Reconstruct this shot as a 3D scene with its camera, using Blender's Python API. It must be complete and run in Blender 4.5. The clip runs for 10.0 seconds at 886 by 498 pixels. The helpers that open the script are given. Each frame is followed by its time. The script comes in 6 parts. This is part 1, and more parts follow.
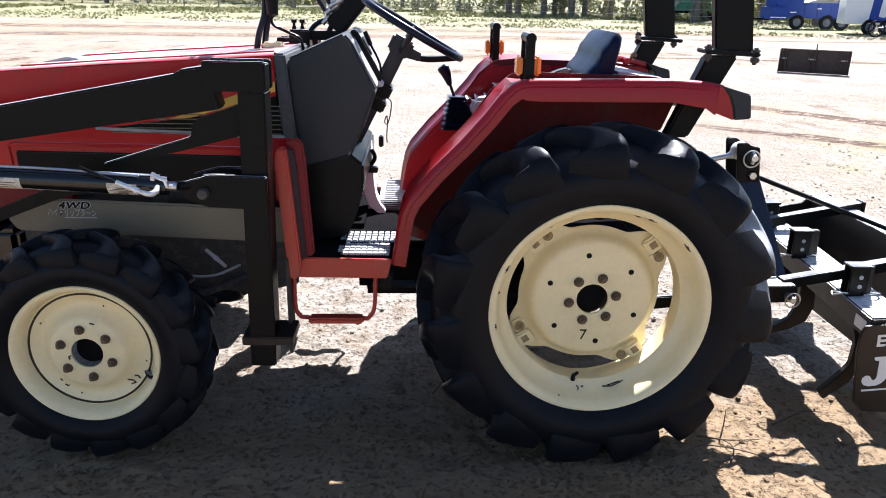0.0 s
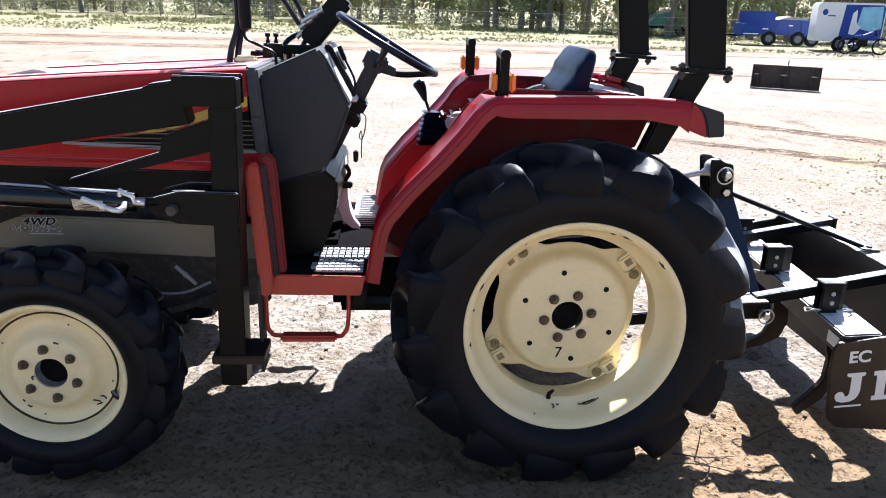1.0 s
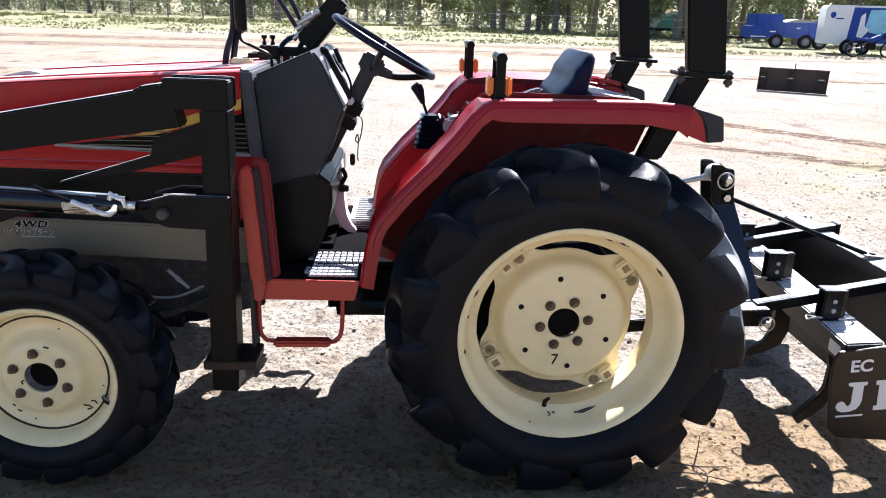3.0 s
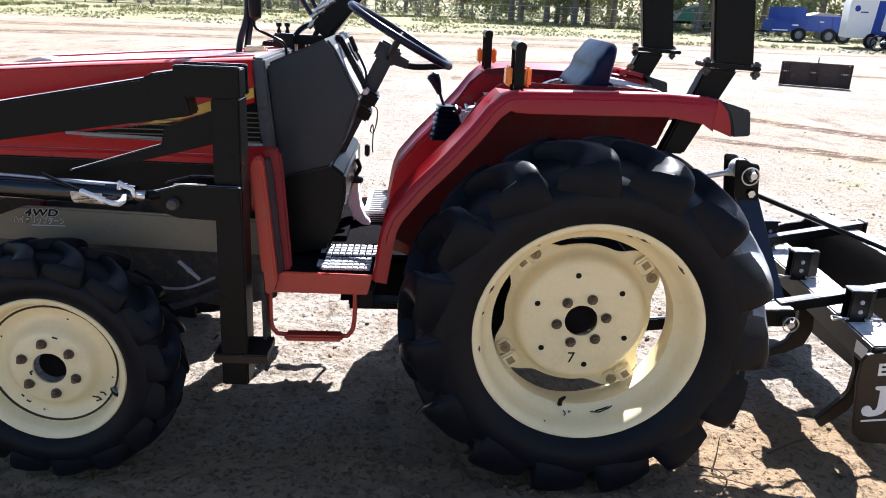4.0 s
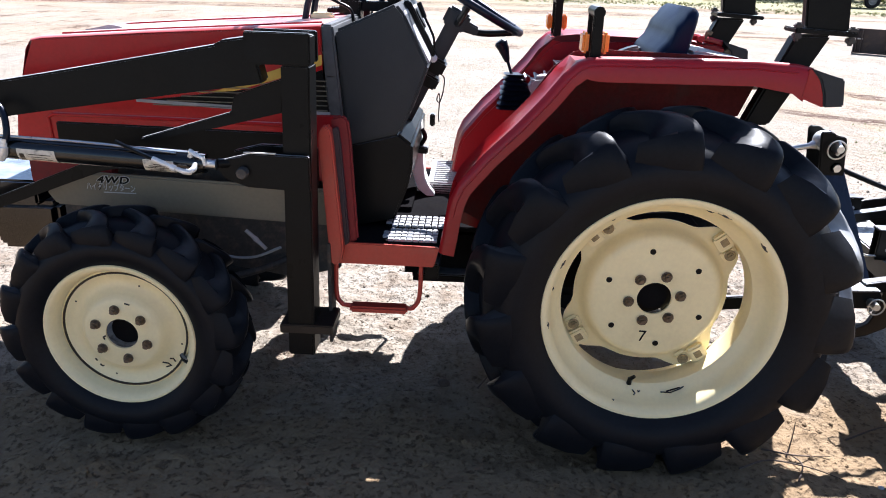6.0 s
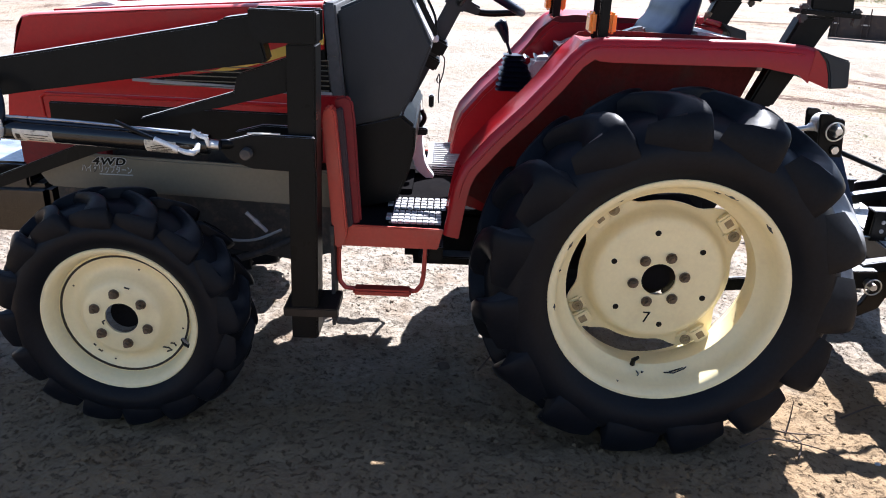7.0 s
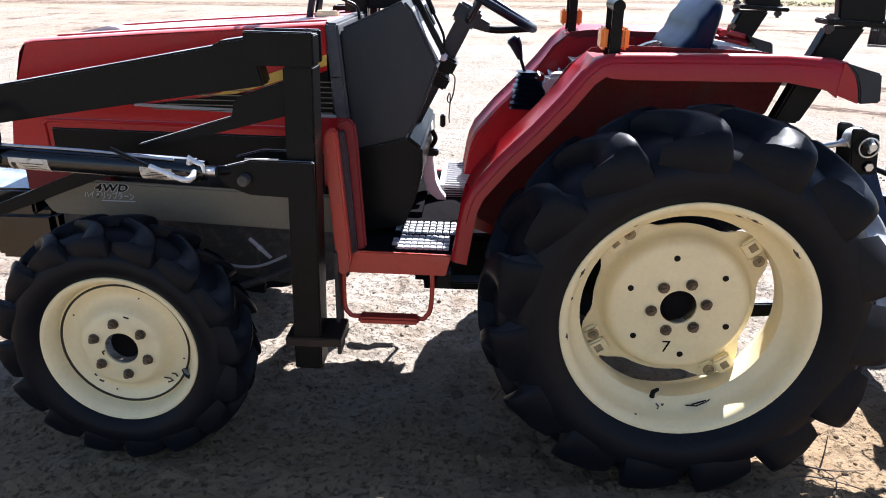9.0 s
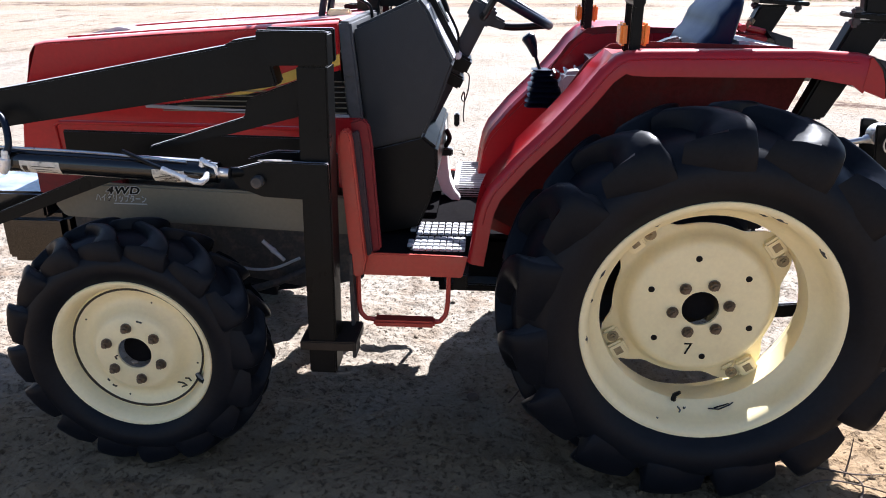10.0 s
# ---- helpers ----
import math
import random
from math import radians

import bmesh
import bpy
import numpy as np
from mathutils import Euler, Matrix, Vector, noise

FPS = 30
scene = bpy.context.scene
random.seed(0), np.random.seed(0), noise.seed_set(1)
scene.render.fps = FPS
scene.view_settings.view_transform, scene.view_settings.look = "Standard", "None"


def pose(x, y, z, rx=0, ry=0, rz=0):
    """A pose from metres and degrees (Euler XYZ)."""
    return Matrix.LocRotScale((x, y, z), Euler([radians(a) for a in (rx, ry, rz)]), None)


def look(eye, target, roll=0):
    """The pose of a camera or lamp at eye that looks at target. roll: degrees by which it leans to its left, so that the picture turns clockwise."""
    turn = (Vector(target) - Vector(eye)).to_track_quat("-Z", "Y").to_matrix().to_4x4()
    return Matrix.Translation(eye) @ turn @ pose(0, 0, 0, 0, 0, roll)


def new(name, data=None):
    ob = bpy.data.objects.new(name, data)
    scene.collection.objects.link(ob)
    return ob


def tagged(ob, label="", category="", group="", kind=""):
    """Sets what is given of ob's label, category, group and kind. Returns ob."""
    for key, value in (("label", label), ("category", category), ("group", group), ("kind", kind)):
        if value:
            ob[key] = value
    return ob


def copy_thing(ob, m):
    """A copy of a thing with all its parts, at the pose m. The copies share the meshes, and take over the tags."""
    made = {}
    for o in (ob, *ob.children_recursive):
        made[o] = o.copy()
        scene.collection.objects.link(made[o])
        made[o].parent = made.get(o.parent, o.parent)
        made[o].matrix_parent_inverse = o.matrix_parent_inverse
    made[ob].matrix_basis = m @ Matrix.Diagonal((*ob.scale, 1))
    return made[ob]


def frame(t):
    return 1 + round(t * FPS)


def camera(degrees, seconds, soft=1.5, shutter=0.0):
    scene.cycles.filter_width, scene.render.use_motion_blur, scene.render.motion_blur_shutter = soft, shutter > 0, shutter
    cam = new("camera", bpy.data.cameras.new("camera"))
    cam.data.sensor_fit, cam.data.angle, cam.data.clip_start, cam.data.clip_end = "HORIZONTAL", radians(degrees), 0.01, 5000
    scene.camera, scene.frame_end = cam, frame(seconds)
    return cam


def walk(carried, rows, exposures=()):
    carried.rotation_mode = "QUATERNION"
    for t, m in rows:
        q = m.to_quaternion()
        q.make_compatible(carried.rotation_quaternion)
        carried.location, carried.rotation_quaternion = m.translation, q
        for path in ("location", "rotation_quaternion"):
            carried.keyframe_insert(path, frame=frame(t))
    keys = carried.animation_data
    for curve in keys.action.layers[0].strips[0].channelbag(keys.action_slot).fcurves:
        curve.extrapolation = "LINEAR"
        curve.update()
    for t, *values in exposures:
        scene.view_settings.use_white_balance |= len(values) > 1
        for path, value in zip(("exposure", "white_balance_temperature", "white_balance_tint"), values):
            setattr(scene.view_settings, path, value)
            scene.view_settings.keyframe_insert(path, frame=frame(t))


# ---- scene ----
cam = camera(62.0, 10.0, soft=1.0)
PATH = [
    (0, (-0.541, -1.984, 1.396), (-0.471, -0.095, 0.742), 1.1),
    (0.5, (-0.536, -1.965, 1.402), (-0.431, -0.071, 0.767), 1.6),
    (1, (-0.529, -1.958, 1.404), (-0.4, -0.062, 0.782), 1.7),
    (1.5, (-0.517, -1.957, 1.408), (-0.382, -0.059, 0.791), 1.7),
    (2, (-0.509, -1.956, 1.409), (-0.378, -0.056, 0.797), 1.6),
    (3.5, (-0.492, -1.905, 1.403), (-0.395, -0.009, 0.776), 2.1),
    (4, (-0.492, -1.879, 1.396), (-0.419, 0.014, 0.756), 2.2),
    (4.5, (-0.495, -1.864, 1.398), (-0.459, 0.024, 0.738), 2.1),
    (5, (-0.483, -1.853, 1.39), (-0.512, 0.03, 0.716), 1.8),
    (5.5, (-0.497, -1.841, 1.387), (-0.577, 0.032, 0.691), 1.5),
    (7, (-0.625, -1.825, 1.371), (-0.62, 0.026, 0.614), 2.3),
    (7.5, (-0.625, -1.812, 1.367), (-0.619, 0.034, 0.597), 2.1),
    (8, (-0.616, -1.784, 1.366), (-0.623, 0.065, 0.603), 1.9),
    (8.5, (-0.575, -1.754, 1.38), (-0.627, 0.101, 0.633), 1.4),
    (9, (-0.552, -1.73, 1.375), (-0.641, 0.132, 0.649), 0.9),
    (9.5, (-0.56, -1.71, 1.375), (-0.663, 0.149, 0.645), 0.6),
    (10, (-0.575, -1.696, 1.369), (-0.687, 0.163, 0.64), 0.3),
]
walk(cam, [(t, look(eye, target, roll)) for t, eye, target, roll in PATH],
     exposures=[(0, 2.0, 5750, 14), (10, 2.0, 5750, 14)])

# ---- world, sun ----
SUN_AZ, SUN_EL = radians(66), radians(48)      # direction towards the sun, counter-clockwise from +x
world = bpy.data.worlds.new("sky")
scene.world = world
world.use_nodes = True
_nt = world.node_tree
_sky = _nt.nodes.new("ShaderNodeTexSky")
_sky.sky_type, _sky.sun_disc = "NISHITA", False
_sky.sun_elevation, _sky.sun_rotation = SUN_EL, radians(90) - SUN_AZ
_nt.nodes["Background"].inputs["Strength"].default_value = 0.043
_nt.links.new(_sky.outputs["Color"], _nt.nodes["Background"].inputs["Color"])
sun = new("sun", bpy.data.lights.new("sun", "SUN"))
sun.data.energy, sun.data.angle, sun.data.color = 5.0, radians(0.5), (1.0, 0.96, 0.9)
sun.matrix_world = look((0, 0, 0), (-math.cos(SUN_AZ) * math.cos(SUN_EL), -math.sin(SUN_AZ) * math.cos(SUN_EL), -math.sin(SUN_EL)))

# ---- materials ----


def mat(name, col, rough=0.5, metal=0.0, var=0.12, scale=6.0, fine=90.0, bump=0.15, dirt=None, dirt_amt=0.35, coat=0.0, spec=0.5, dust_glare=None, dust_glare_amt=0.4, dust_glare_from=0.74):
    """A worn surface: base colour varied at two scales, optional dirt in blotches, roughness variation and fine bump."""
    m = bpy.data.materials.new(name)
    m.use_nodes = True
    nt = m.node_tree
    n, ln = nt.nodes, nt.links
    b = n["Principled BSDF"]
    b.inputs["Metallic"].default_value = metal
    b.inputs["Coat Weight"].default_value = coat
    b.inputs["Specular IOR Level"].default_value = spec
    co = n.new("ShaderNodeTexCoord")
    n1, n2 = n.new("ShaderNodeTexNoise"), n.new("ShaderNodeTexNoise")
    n1.inputs["Scale"].default_value, n1.inputs["Detail"].default_value = scale, 5
    n2.inputs["Scale"].default_value, n2.inputs["Detail"].default_value = fine, 3
    for k in (n1, n2):
        ln.new(co.outputs["Object"], k.inputs["Vector"])
    hsv = n.new("ShaderNodeHueSaturation")
    hsv.inputs["Color"].default_value = (*col, 1)
    mx = n.new("ShaderNodeMath")
    mx.operation = "ADD"
    ln.new(n1.outputs["Fac"], mx.inputs[0])
    ln.new(n2.outputs["Fac"], mx.inputs[1])
    mr = n.new("ShaderNodeMapRange")
    mr.inputs["From Min"].default_value, mr.inputs["From Max"].default_value = 0.6, 1.4
    mr.inputs["To Min"].default_value, mr.inputs["To Max"].default_value = 1 - var, 1 + var
    ln.new(mx.outputs[0], mr.inputs["Value"])
    ln.new(mr.outputs[0], hsv.inputs["Value"])
    out = hsv.outputs["Color"]
    if dirt:
        n3 = n.new("ShaderNodeTexNoise")
        n3.inputs["Scale"].default_value, n3.inputs["Detail"].default_value, n3.inputs["Roughness"].default_value = scale * 1.7, 8, 0.7
        ln.new(co.outputs["Object"], n3.inputs["Vector"])
        r3 = n.new("ShaderNodeMapRange")
        r3.inputs["From Min"].default_value, r3.inputs["From Max"].default_value = 0.5, 0.72
        r3.inputs["To Min"].default_value, r3.inputs["To Max"].default_value = 0, dirt_amt
        ln.new(n3.outputs["Fac"], r3.inputs["Value"])
        mc = n.new("ShaderNodeMix")
        mc.data_type = "RGBA"
        mc.inputs[7].default_value = (*dirt, 1)
        ln.new(r3.outputs[0], mc.inputs[0])
        ln.new(out, mc.inputs[6])
        out = mc.outputs[2]
    if dust_glare:
        # what faces up turns paler: dusty film, and sun glare and sheen painted in
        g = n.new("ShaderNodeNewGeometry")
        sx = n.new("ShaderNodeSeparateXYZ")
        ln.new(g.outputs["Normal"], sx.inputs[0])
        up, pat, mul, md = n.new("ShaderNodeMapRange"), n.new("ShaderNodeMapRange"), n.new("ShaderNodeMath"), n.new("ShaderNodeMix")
        up.inputs["From Min"].default_value, up.inputs["From Max"].default_value = dust_glare_from, 0.98
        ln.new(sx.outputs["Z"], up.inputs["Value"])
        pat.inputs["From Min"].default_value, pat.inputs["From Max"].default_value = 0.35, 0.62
        pat.inputs["To Min"].default_value, pat.inputs["To Max"].default_value = dust_glare_amt * 0.35, dust_glare_amt
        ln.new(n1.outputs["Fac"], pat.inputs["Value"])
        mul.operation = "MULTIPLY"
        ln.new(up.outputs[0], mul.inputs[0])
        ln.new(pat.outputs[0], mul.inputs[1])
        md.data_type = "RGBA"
        md.inputs[7].default_value = (*dust_glare, 1)
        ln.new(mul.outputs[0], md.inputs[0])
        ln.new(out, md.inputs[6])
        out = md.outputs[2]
    ln.new(out, b.inputs["Base Color"])
    rr = n.new("ShaderNodeMapRange")
    rr.inputs["To Min"].default_value, rr.inputs["To Max"].default_value = max(0.03, rough - 0.12), min(1, rough + 0.12)
    ln.new(n1.outputs["Fac"], rr.inputs["Value"])
    ln.new(rr.outputs[0], b.inputs["Roughness"])
    bp = n.new("ShaderNodeBump")
    bp.inputs["Strength"].default_value, bp.inputs["Distance"].default_value = bump, 0.002
    ln.new(n2.outputs["Fac"], bp.inputs["Height"])
    ln.new(bp.outputs["Normal"], b.inputs["Normal"])
    return m


DUST = (0.36, 0.25, 0.17)
RED = mat("red_paint", (0.30, 0.006, 0.010), 0.30, var=0.12, scale=3, bump=0.03, dirt=(0.26, 0.045, 0.04), dirt_amt=0.25, coat=0.12, spec=0.3, dust_glare=(0.62, 0.40, 0.38), dust_glare_amt=0.10, dust_glare_from=0.9)
# pale pink top: sky glare painted into the hood's colour
HOOD_RED = mat("red_paint_with_glare_top", (0.47, 0.012, 0.013), 0.3, var=0.12, scale=3, bump=0.02, dirt=(0.26, 0.045, 0.04), dirt_amt=0.3, coat=0.12, spec=0.25, dust_glare=(0.72, 0.52, 0.50), dust_glare_amt=0.8)
ORANGE_RED = mat("faded_red_paint", (0.48, 0.05, 0.028), 0.42, var=0.12, scale=5, bump=0.05, dirt=(0.35, 0.12, 0.08), dirt_amt=0.4)
CREAM = mat("cream_paint", (0.87, 0.74, 0.43), 0.34, var=0.05, scale=5, bump=0.03, dirt=(0.55, 0.40, 0.19), dirt_amt=0.22)
RUBBER = mat("tyre_rubber", (0.0078, 0.0086, 0.0112), 0.42, var=0.3, scale=9, bump=0.12, dirt=(0.010, 0.009, 0.009), dirt_amt=0.3, spec=0.12)
LUG_RUBBER = mat("dusty_lug_rubber", (0.0078, 0.0086, 0.0112), 0.4, var=0.3, scale=9, bump=0.12, dirt=(0.010, 0.009, 0.009), dirt_amt=0.3, spec=0.09, dust_glare=(0.55, 0.55, 0.54), dust_glare_amt=0.07, dust_glare_from=0.64)
# pale faces paint the sunlight on two lugs of the near rear tyre
SUNLIT_LUG = mat("lug_rubber_painted_sunlit", (0.0078, 0.0086, 0.0112), 0.4, var=0.3, scale=9, bump=0.12, dirt=(0.010, 0.009, 0.009), dirt_amt=0.3, spec=0.14, dust_glare=(0.62, 0.62, 0.61), dust_glare_amt=0.95, dust_glare_from=0.18)
# the pale top also paints sun glints along upper edges and the hose
BLACK = mat("black_paint", (0.0068, 0.0070, 0.0068), 0.32, var=0.25, scale=8, bump=0.08, dirt=(0.014, 0.013, 0.011), dirt_amt=0.25, spec=0.10, dust_glare=(0.50, 0.50, 0.52), dust_glare_amt=0.6, dust_glare_from=0.85)
DUSTY_BLACK = mat("dusty_black_paint", (0.012, 0.012, 0.012), 0.3, var=0.3, scale=14, bump=0.15, dirt=(0.34, 0.30, 0.26), dirt_amt=0.8, spec=0.5)
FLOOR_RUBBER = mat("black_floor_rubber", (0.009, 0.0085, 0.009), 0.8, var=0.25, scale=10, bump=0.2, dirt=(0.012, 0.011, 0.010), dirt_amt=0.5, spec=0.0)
PLASTIC = mat("charcoal_plastic", (0.017, 0.020, 0.024), 0.5, var=0.12, scale=5, fine=400, bump=0.25, dirt=(0.045, 0.045, 0.045), dirt_amt=0.25, spec=0.35, dust_glare=(0.35, 0.33, 0.31), dust_glare_amt=0.4)
VINYL = mat("black_vinyl", (0.005, 0.008, 0.018), 0.3, var=0.15, scale=12, fine=300, bump=0.1, spec=0.22)
NAVY = mat("navy_black_vinyl", (0.003, 0.009, 0.032), 0.34, var=0.2, scale=9, fine=300, bump=0.05, spec=0.12)
# pale blue top: sky sheen painted into the barrel and the bumper
GLOSS_BLACK = mat("gloss_black_paint", (0.004, 0.004, 0.0045), 0.12, var=0.2, scale=9, bump=0.02, spec=0.4, coat=0.3, dust_glare=(0.50, 0.56, 0.66), dust_glare_amt=0.75, dust_glare_from=0.93)
LABEL = mat("scuffed_label", (0.62, 0.58, 0.49), 0.5, var=0.2, scale=42, bump=0.0, dirt=(0.05, 0.04, 0.035), dirt_amt=1.0)
BRIGHT = mat("bright_zinc", (0.82, 0.81, 0.78), 0.35, metal=0.35, var=0.15, scale=40, bump=0.1, dirt=(0.2, 0.18, 0.16), dirt_amt=0.5)
SHADED_RED = mat("shade_darkened_red", (0.13, 0.016, 0.015), 0.75, var=0.3, scale=5, bump=0.3, dirt=(0.07, 0.045, 0.035), dirt_amt=0.7, spec=0.2)
SEAM = mat("dark_seam", (0.035, 0.024, 0.014), 0.7, var=0.4, scale=30, bump=0.2)
MAROON_GREY = mat("worn_grey_maroon", (0.045, 0.030, 0.034), 0.6, var=0.25, scale=9, bump=0.1, spec=0.3)
DARK_RED = mat("dull_dark_red_paint", (0.19, 0.010, 0.013), 0.5, var=0.2, scale=6, bump=0.1, dirt=(0.05, 0.02, 0.02), dirt_amt=0.5, spec=0.3)
BROWN_BLACK = mat("brown_black_paint", (0.016, 0.0115, 0.0088), 0.42, var=0.2, scale=6, bump=0.08, dirt=(0.05, 0.035, 0.026), dirt_amt=0.4, spec=0.35)
NAVY_STEEL = mat("blue_black_paint", (0.010, 0.012, 0.024), 0.3, var=0.2, scale=9, bump=0.05, spec=0.5)
# dusty top, with sun glint painted in as extra white
PALE_TOP = mat("black_paint_dusty_glint_top", (0.016, 0.013, 0.012), 0.4, var=0.3, scale=22, bump=0.1, dirt=(0.03, 0.022, 0.018), dirt_amt=0.4, spec=0.3, dust_glare=(0.80, 0.78, 0.74), dust_glare_amt=1.0, dust_glare_from=0.8)
OCHRE = mat("paint_over_rust", (0.30, 0.22, 0.11), 0.6, var=0.35, scale=40, bump=0.2, dirt=(0.08, 0.05, 0.03), dirt_amt=0.6)
PALE_PRINT = mat("pale_grey_print", (0.50, 0.49, 0.46), 0.5, var=0.12, scale=30, bump=0.0)
STICK = mat("dead_twig", (0.085, 0.06, 0.045), 0.9, var=0.3, scale=30, bump=0.3)
GREY = mat("grey_beige_paint", (0.19, 0.160, 0.108), 0.5, var=0.1, scale=5, bump=0.05, dirt=(0.14, 0.12, 0.09), dirt_amt=0.4)
IRON = mat("dirty_cast_iron", (0.06, 0.055, 0.05), 0.7, metal=0.3, var=0.3, scale=15, bump=0.4, dirt=DUST, dirt_amt=0.3)
STEEL = mat("worn_steel", (0.55, 0.55, 0.55), 0.32, metal=1.0, var=0.15, scale=20, bump=0.1)
ZINC = mat("zinc_plate", (0.62, 0.6, 0.55), 0.4, metal=0.9, var=0.15, scale=30, bump=0.1)
ORANGE = mat("orange_lens", (0.85, 0.22, 0.015), 0.25, var=0.08, scale=20, bump=0.05)
WHITE = mat("white_print", (0.78, 0.77, 0.73), 0.5, var=0.06, scale=20, bump=0.0)
YELLOW = mat("yellow_stripe", (0.72, 0.46, 0.07), 0.45, var=0.1, scale=15, bump=0.0)
RUST = mat("rusty_bolt", (0.16, 0.115, 0.075), 0.65, metal=0.6, var=0.3, scale=40, bump=0.3)
MATGREY = mat("grey_rubber_mat", (0.33, 0.33, 0.34), 0.55, var=0.12, scale=14, bump=0.2, dirt=DUST, dirt_amt=0.4)

# ---- mesh helpers ----


def part(name, bm, material, parent=None, label="", smooth=40):
    me = bpy.data.meshes.new(name)
    bmesh.ops.recalc_face_normals(bm, faces=bm.faces)
    bm.to_mesh(me)
    bm.free()
    me.materials.append(material)
    if smooth:
        me.shade_smooth()
        me.set_sharp_from_angle(angle=radians(smooth))
    ob = new(name, me)
    if parent:
        ob.parent = parent
        ob.matrix_parent_inverse = undo(parent)
    if label:
        ob["label"] = label
    return ob


def undo(parent):
    """Things stand at their base; their parts keep world coordinates."""
    return Matrix() if parent.parent else Matrix.Translation(-parent.location)


def thing(name, label, category, at=(0, 0, 0), group="", kind=""):
    e = new(name)
    e.location = at
    return tagged(e, label, category, group, kind)


def box(bm, x0, x1, y0, y1, z0, z1, bev=0.004, m=None):
    vs = [bm.verts.new((x, y, z)) for x in (x0, x1) for y in (y0, y1) for z in (z0, z1)]
    fs = [bm.faces.new([vs[i] for i in q]) for q in ((0, 1, 3, 2), (4, 6, 7, 5), (0, 4, 5, 1), (2, 3, 7, 6), (0, 2, 6, 4), (1, 5, 7, 3))]
    finish(bm, vs, fs, bev, m)


def finish(bm, vs, fs, bev, m):
    if m:
        bmesh.ops.transform(bm, matrix=m, verts=vs)
    if bev:
        bmesh.ops.recalc_face_normals(bm, faces=fs)
        es = list({e for f in fs for e in f.edges})
        bmesh.ops.bevel(bm, geom=es, offset=bev, segments=2, affect="EDGES", clamp_overlap=True)


def prism(bm, pts, y0, y1, bev=0.004, m=None):
    """A plate: the outline pts of (x, z), from y0 to y1."""
    a = [bm.verts.new((x, y0, z)) for x, z in pts]
    b = [bm.verts.new((x, y1, z)) for x, z in pts]
    fs = [bm.faces.new(a), bm.faces.new(b[::-1])]
    for i in range(len(pts)):
        j = (i + 1) % len(pts)
        fs.append(bm.faces.new((a[i], b[i], b[j], a[j])))
    finish(bm, a + b, fs, bev, m)


def tube(bm, pts, r, n=10, cap=True):
    """A round bar or hose of radius r (a number or one a point) along the points."""
    pts = [Vector(p) for p in pts]
    rings, up = [], None
    for i, p in enumerate(pts):
        d = (pts[min(i + 1, len(pts) - 1)] - pts[max(i - 1, 0)]).normalized()
        if up is None:
            up = d.orthogonal().normalized()
        up = (up - d * up.dot(d)).normalized()
        side = d.cross(up)
        rad = r[i] if isinstance(r, (list, tuple)) else r
        rings.append([bm.verts.new(p + (up * math.cos(k * math.tau / n) + side * math.sin(k * math.tau / n)) * rad) for k in range(n)])
    for a, b in zip(rings, rings[1:]):
        for k in range(n):
            bm.faces.new((a[k], a[(k + 1) % n], b[(k + 1) % n], b[k]))
    if cap:
        bm.faces.new(rings[0][::-1])
        bm.faces.new(rings[-1])


def curve(pts, steps=8):
    """Catmull-Rom points through pts."""
    P = [Vector(p) for p in pts]
    P = [2 * P[0] - P[1], *P, 2 * P[-1] - P[-2]]
    out = []
    for i in range(1, len(P) - 2):
        for k in range(steps):
            t = k / steps
            a, b, c, d = P[i - 1:i + 3]
            out.append(0.5 * (2 * b + (c - a) * t + (2 * a - 5 * b + 4 * c - d) * t * t + (3 * b - a - 3 * c + d) * t ** 3))
    return out + [P[-2]]


def lathe(bm, prof, n=64, at=(0, 0, 0), closed=False):
    """Turns the profile of (radius, y) about the y axis through at."""
    rings = []
    for r, y in prof:
        if r < 1e-5:
            rings.append([bm.verts.new((at[0], at[1] + y, at[2]))])
        else:
            rings.append([bm.verts.new((at[0] + r * math.cos(k * math.tau / n), at[1] + y, at[2] + r * math.sin(k * math.tau / n))) for k in range(n)])
    for a, b in zip(rings, rings[1:] + ([rings[0]] if closed else [])):
        for k in range(n):
            q = [a[k % len(a)], a[(k + 1) % len(a)], b[(k + 1) % len(b)], b[k % len(b)]]
            q = [v for i, v in enumerate(q) if v not in q[:i]]
            if len(q) > 2:
                bm.faces.new(q)


def hexbolt(bm, x, y, z, r, h, turn=0.0, n=6):
    """A bolt head that faces -y, its base at y."""
    a = [bm.verts.new((x + r * math.cos(turn + k * math.tau / n), y, z + r * math.sin(turn + k * math.tau / n))) for k in range(n)]
    b = [bm.verts.new((x + 0.93 * r * math.cos(turn + k * math.tau / n), y - h, z + 0.93 * r * math.sin(turn + k * math.tau / n))) for k in range(n)]
    for k in range(n):
        bm.faces.new((a[k], a[(k + 1) % n], b[(k + 1) % n], b[k]))
    bm.faces.new(b)


def text(name, words, size, m, material, parent, extrude=0.0006, grow=0.0, space=1.0):
    c = bpy.data.curves.new(name, "FONT")
    c.body, c.size, c.extrude, c.align_x, c.align_y = words, size, extrude, "CENTER", "CENTER"
    c.offset, c.space_character = grow, space
    tmp = new(name + "_outline", c)
    bpy.context.view_layer.update()
    me = bpy.data.meshes.new_from_object(tmp.evaluated_get(bpy.context.evaluated_depsgraph_get()))
    bpy.data.objects.remove(tmp)
    me.materials.clear()
    me.materials.append(material)
    me.transform(m)
    ob = new(name, me)
    ob.parent = parent
    ob.matrix_parent_inverse = undo(parent)
    return ob


FACE = Matrix.Rotation(radians(90), 4, "X")     # lays writing upright, read from -y

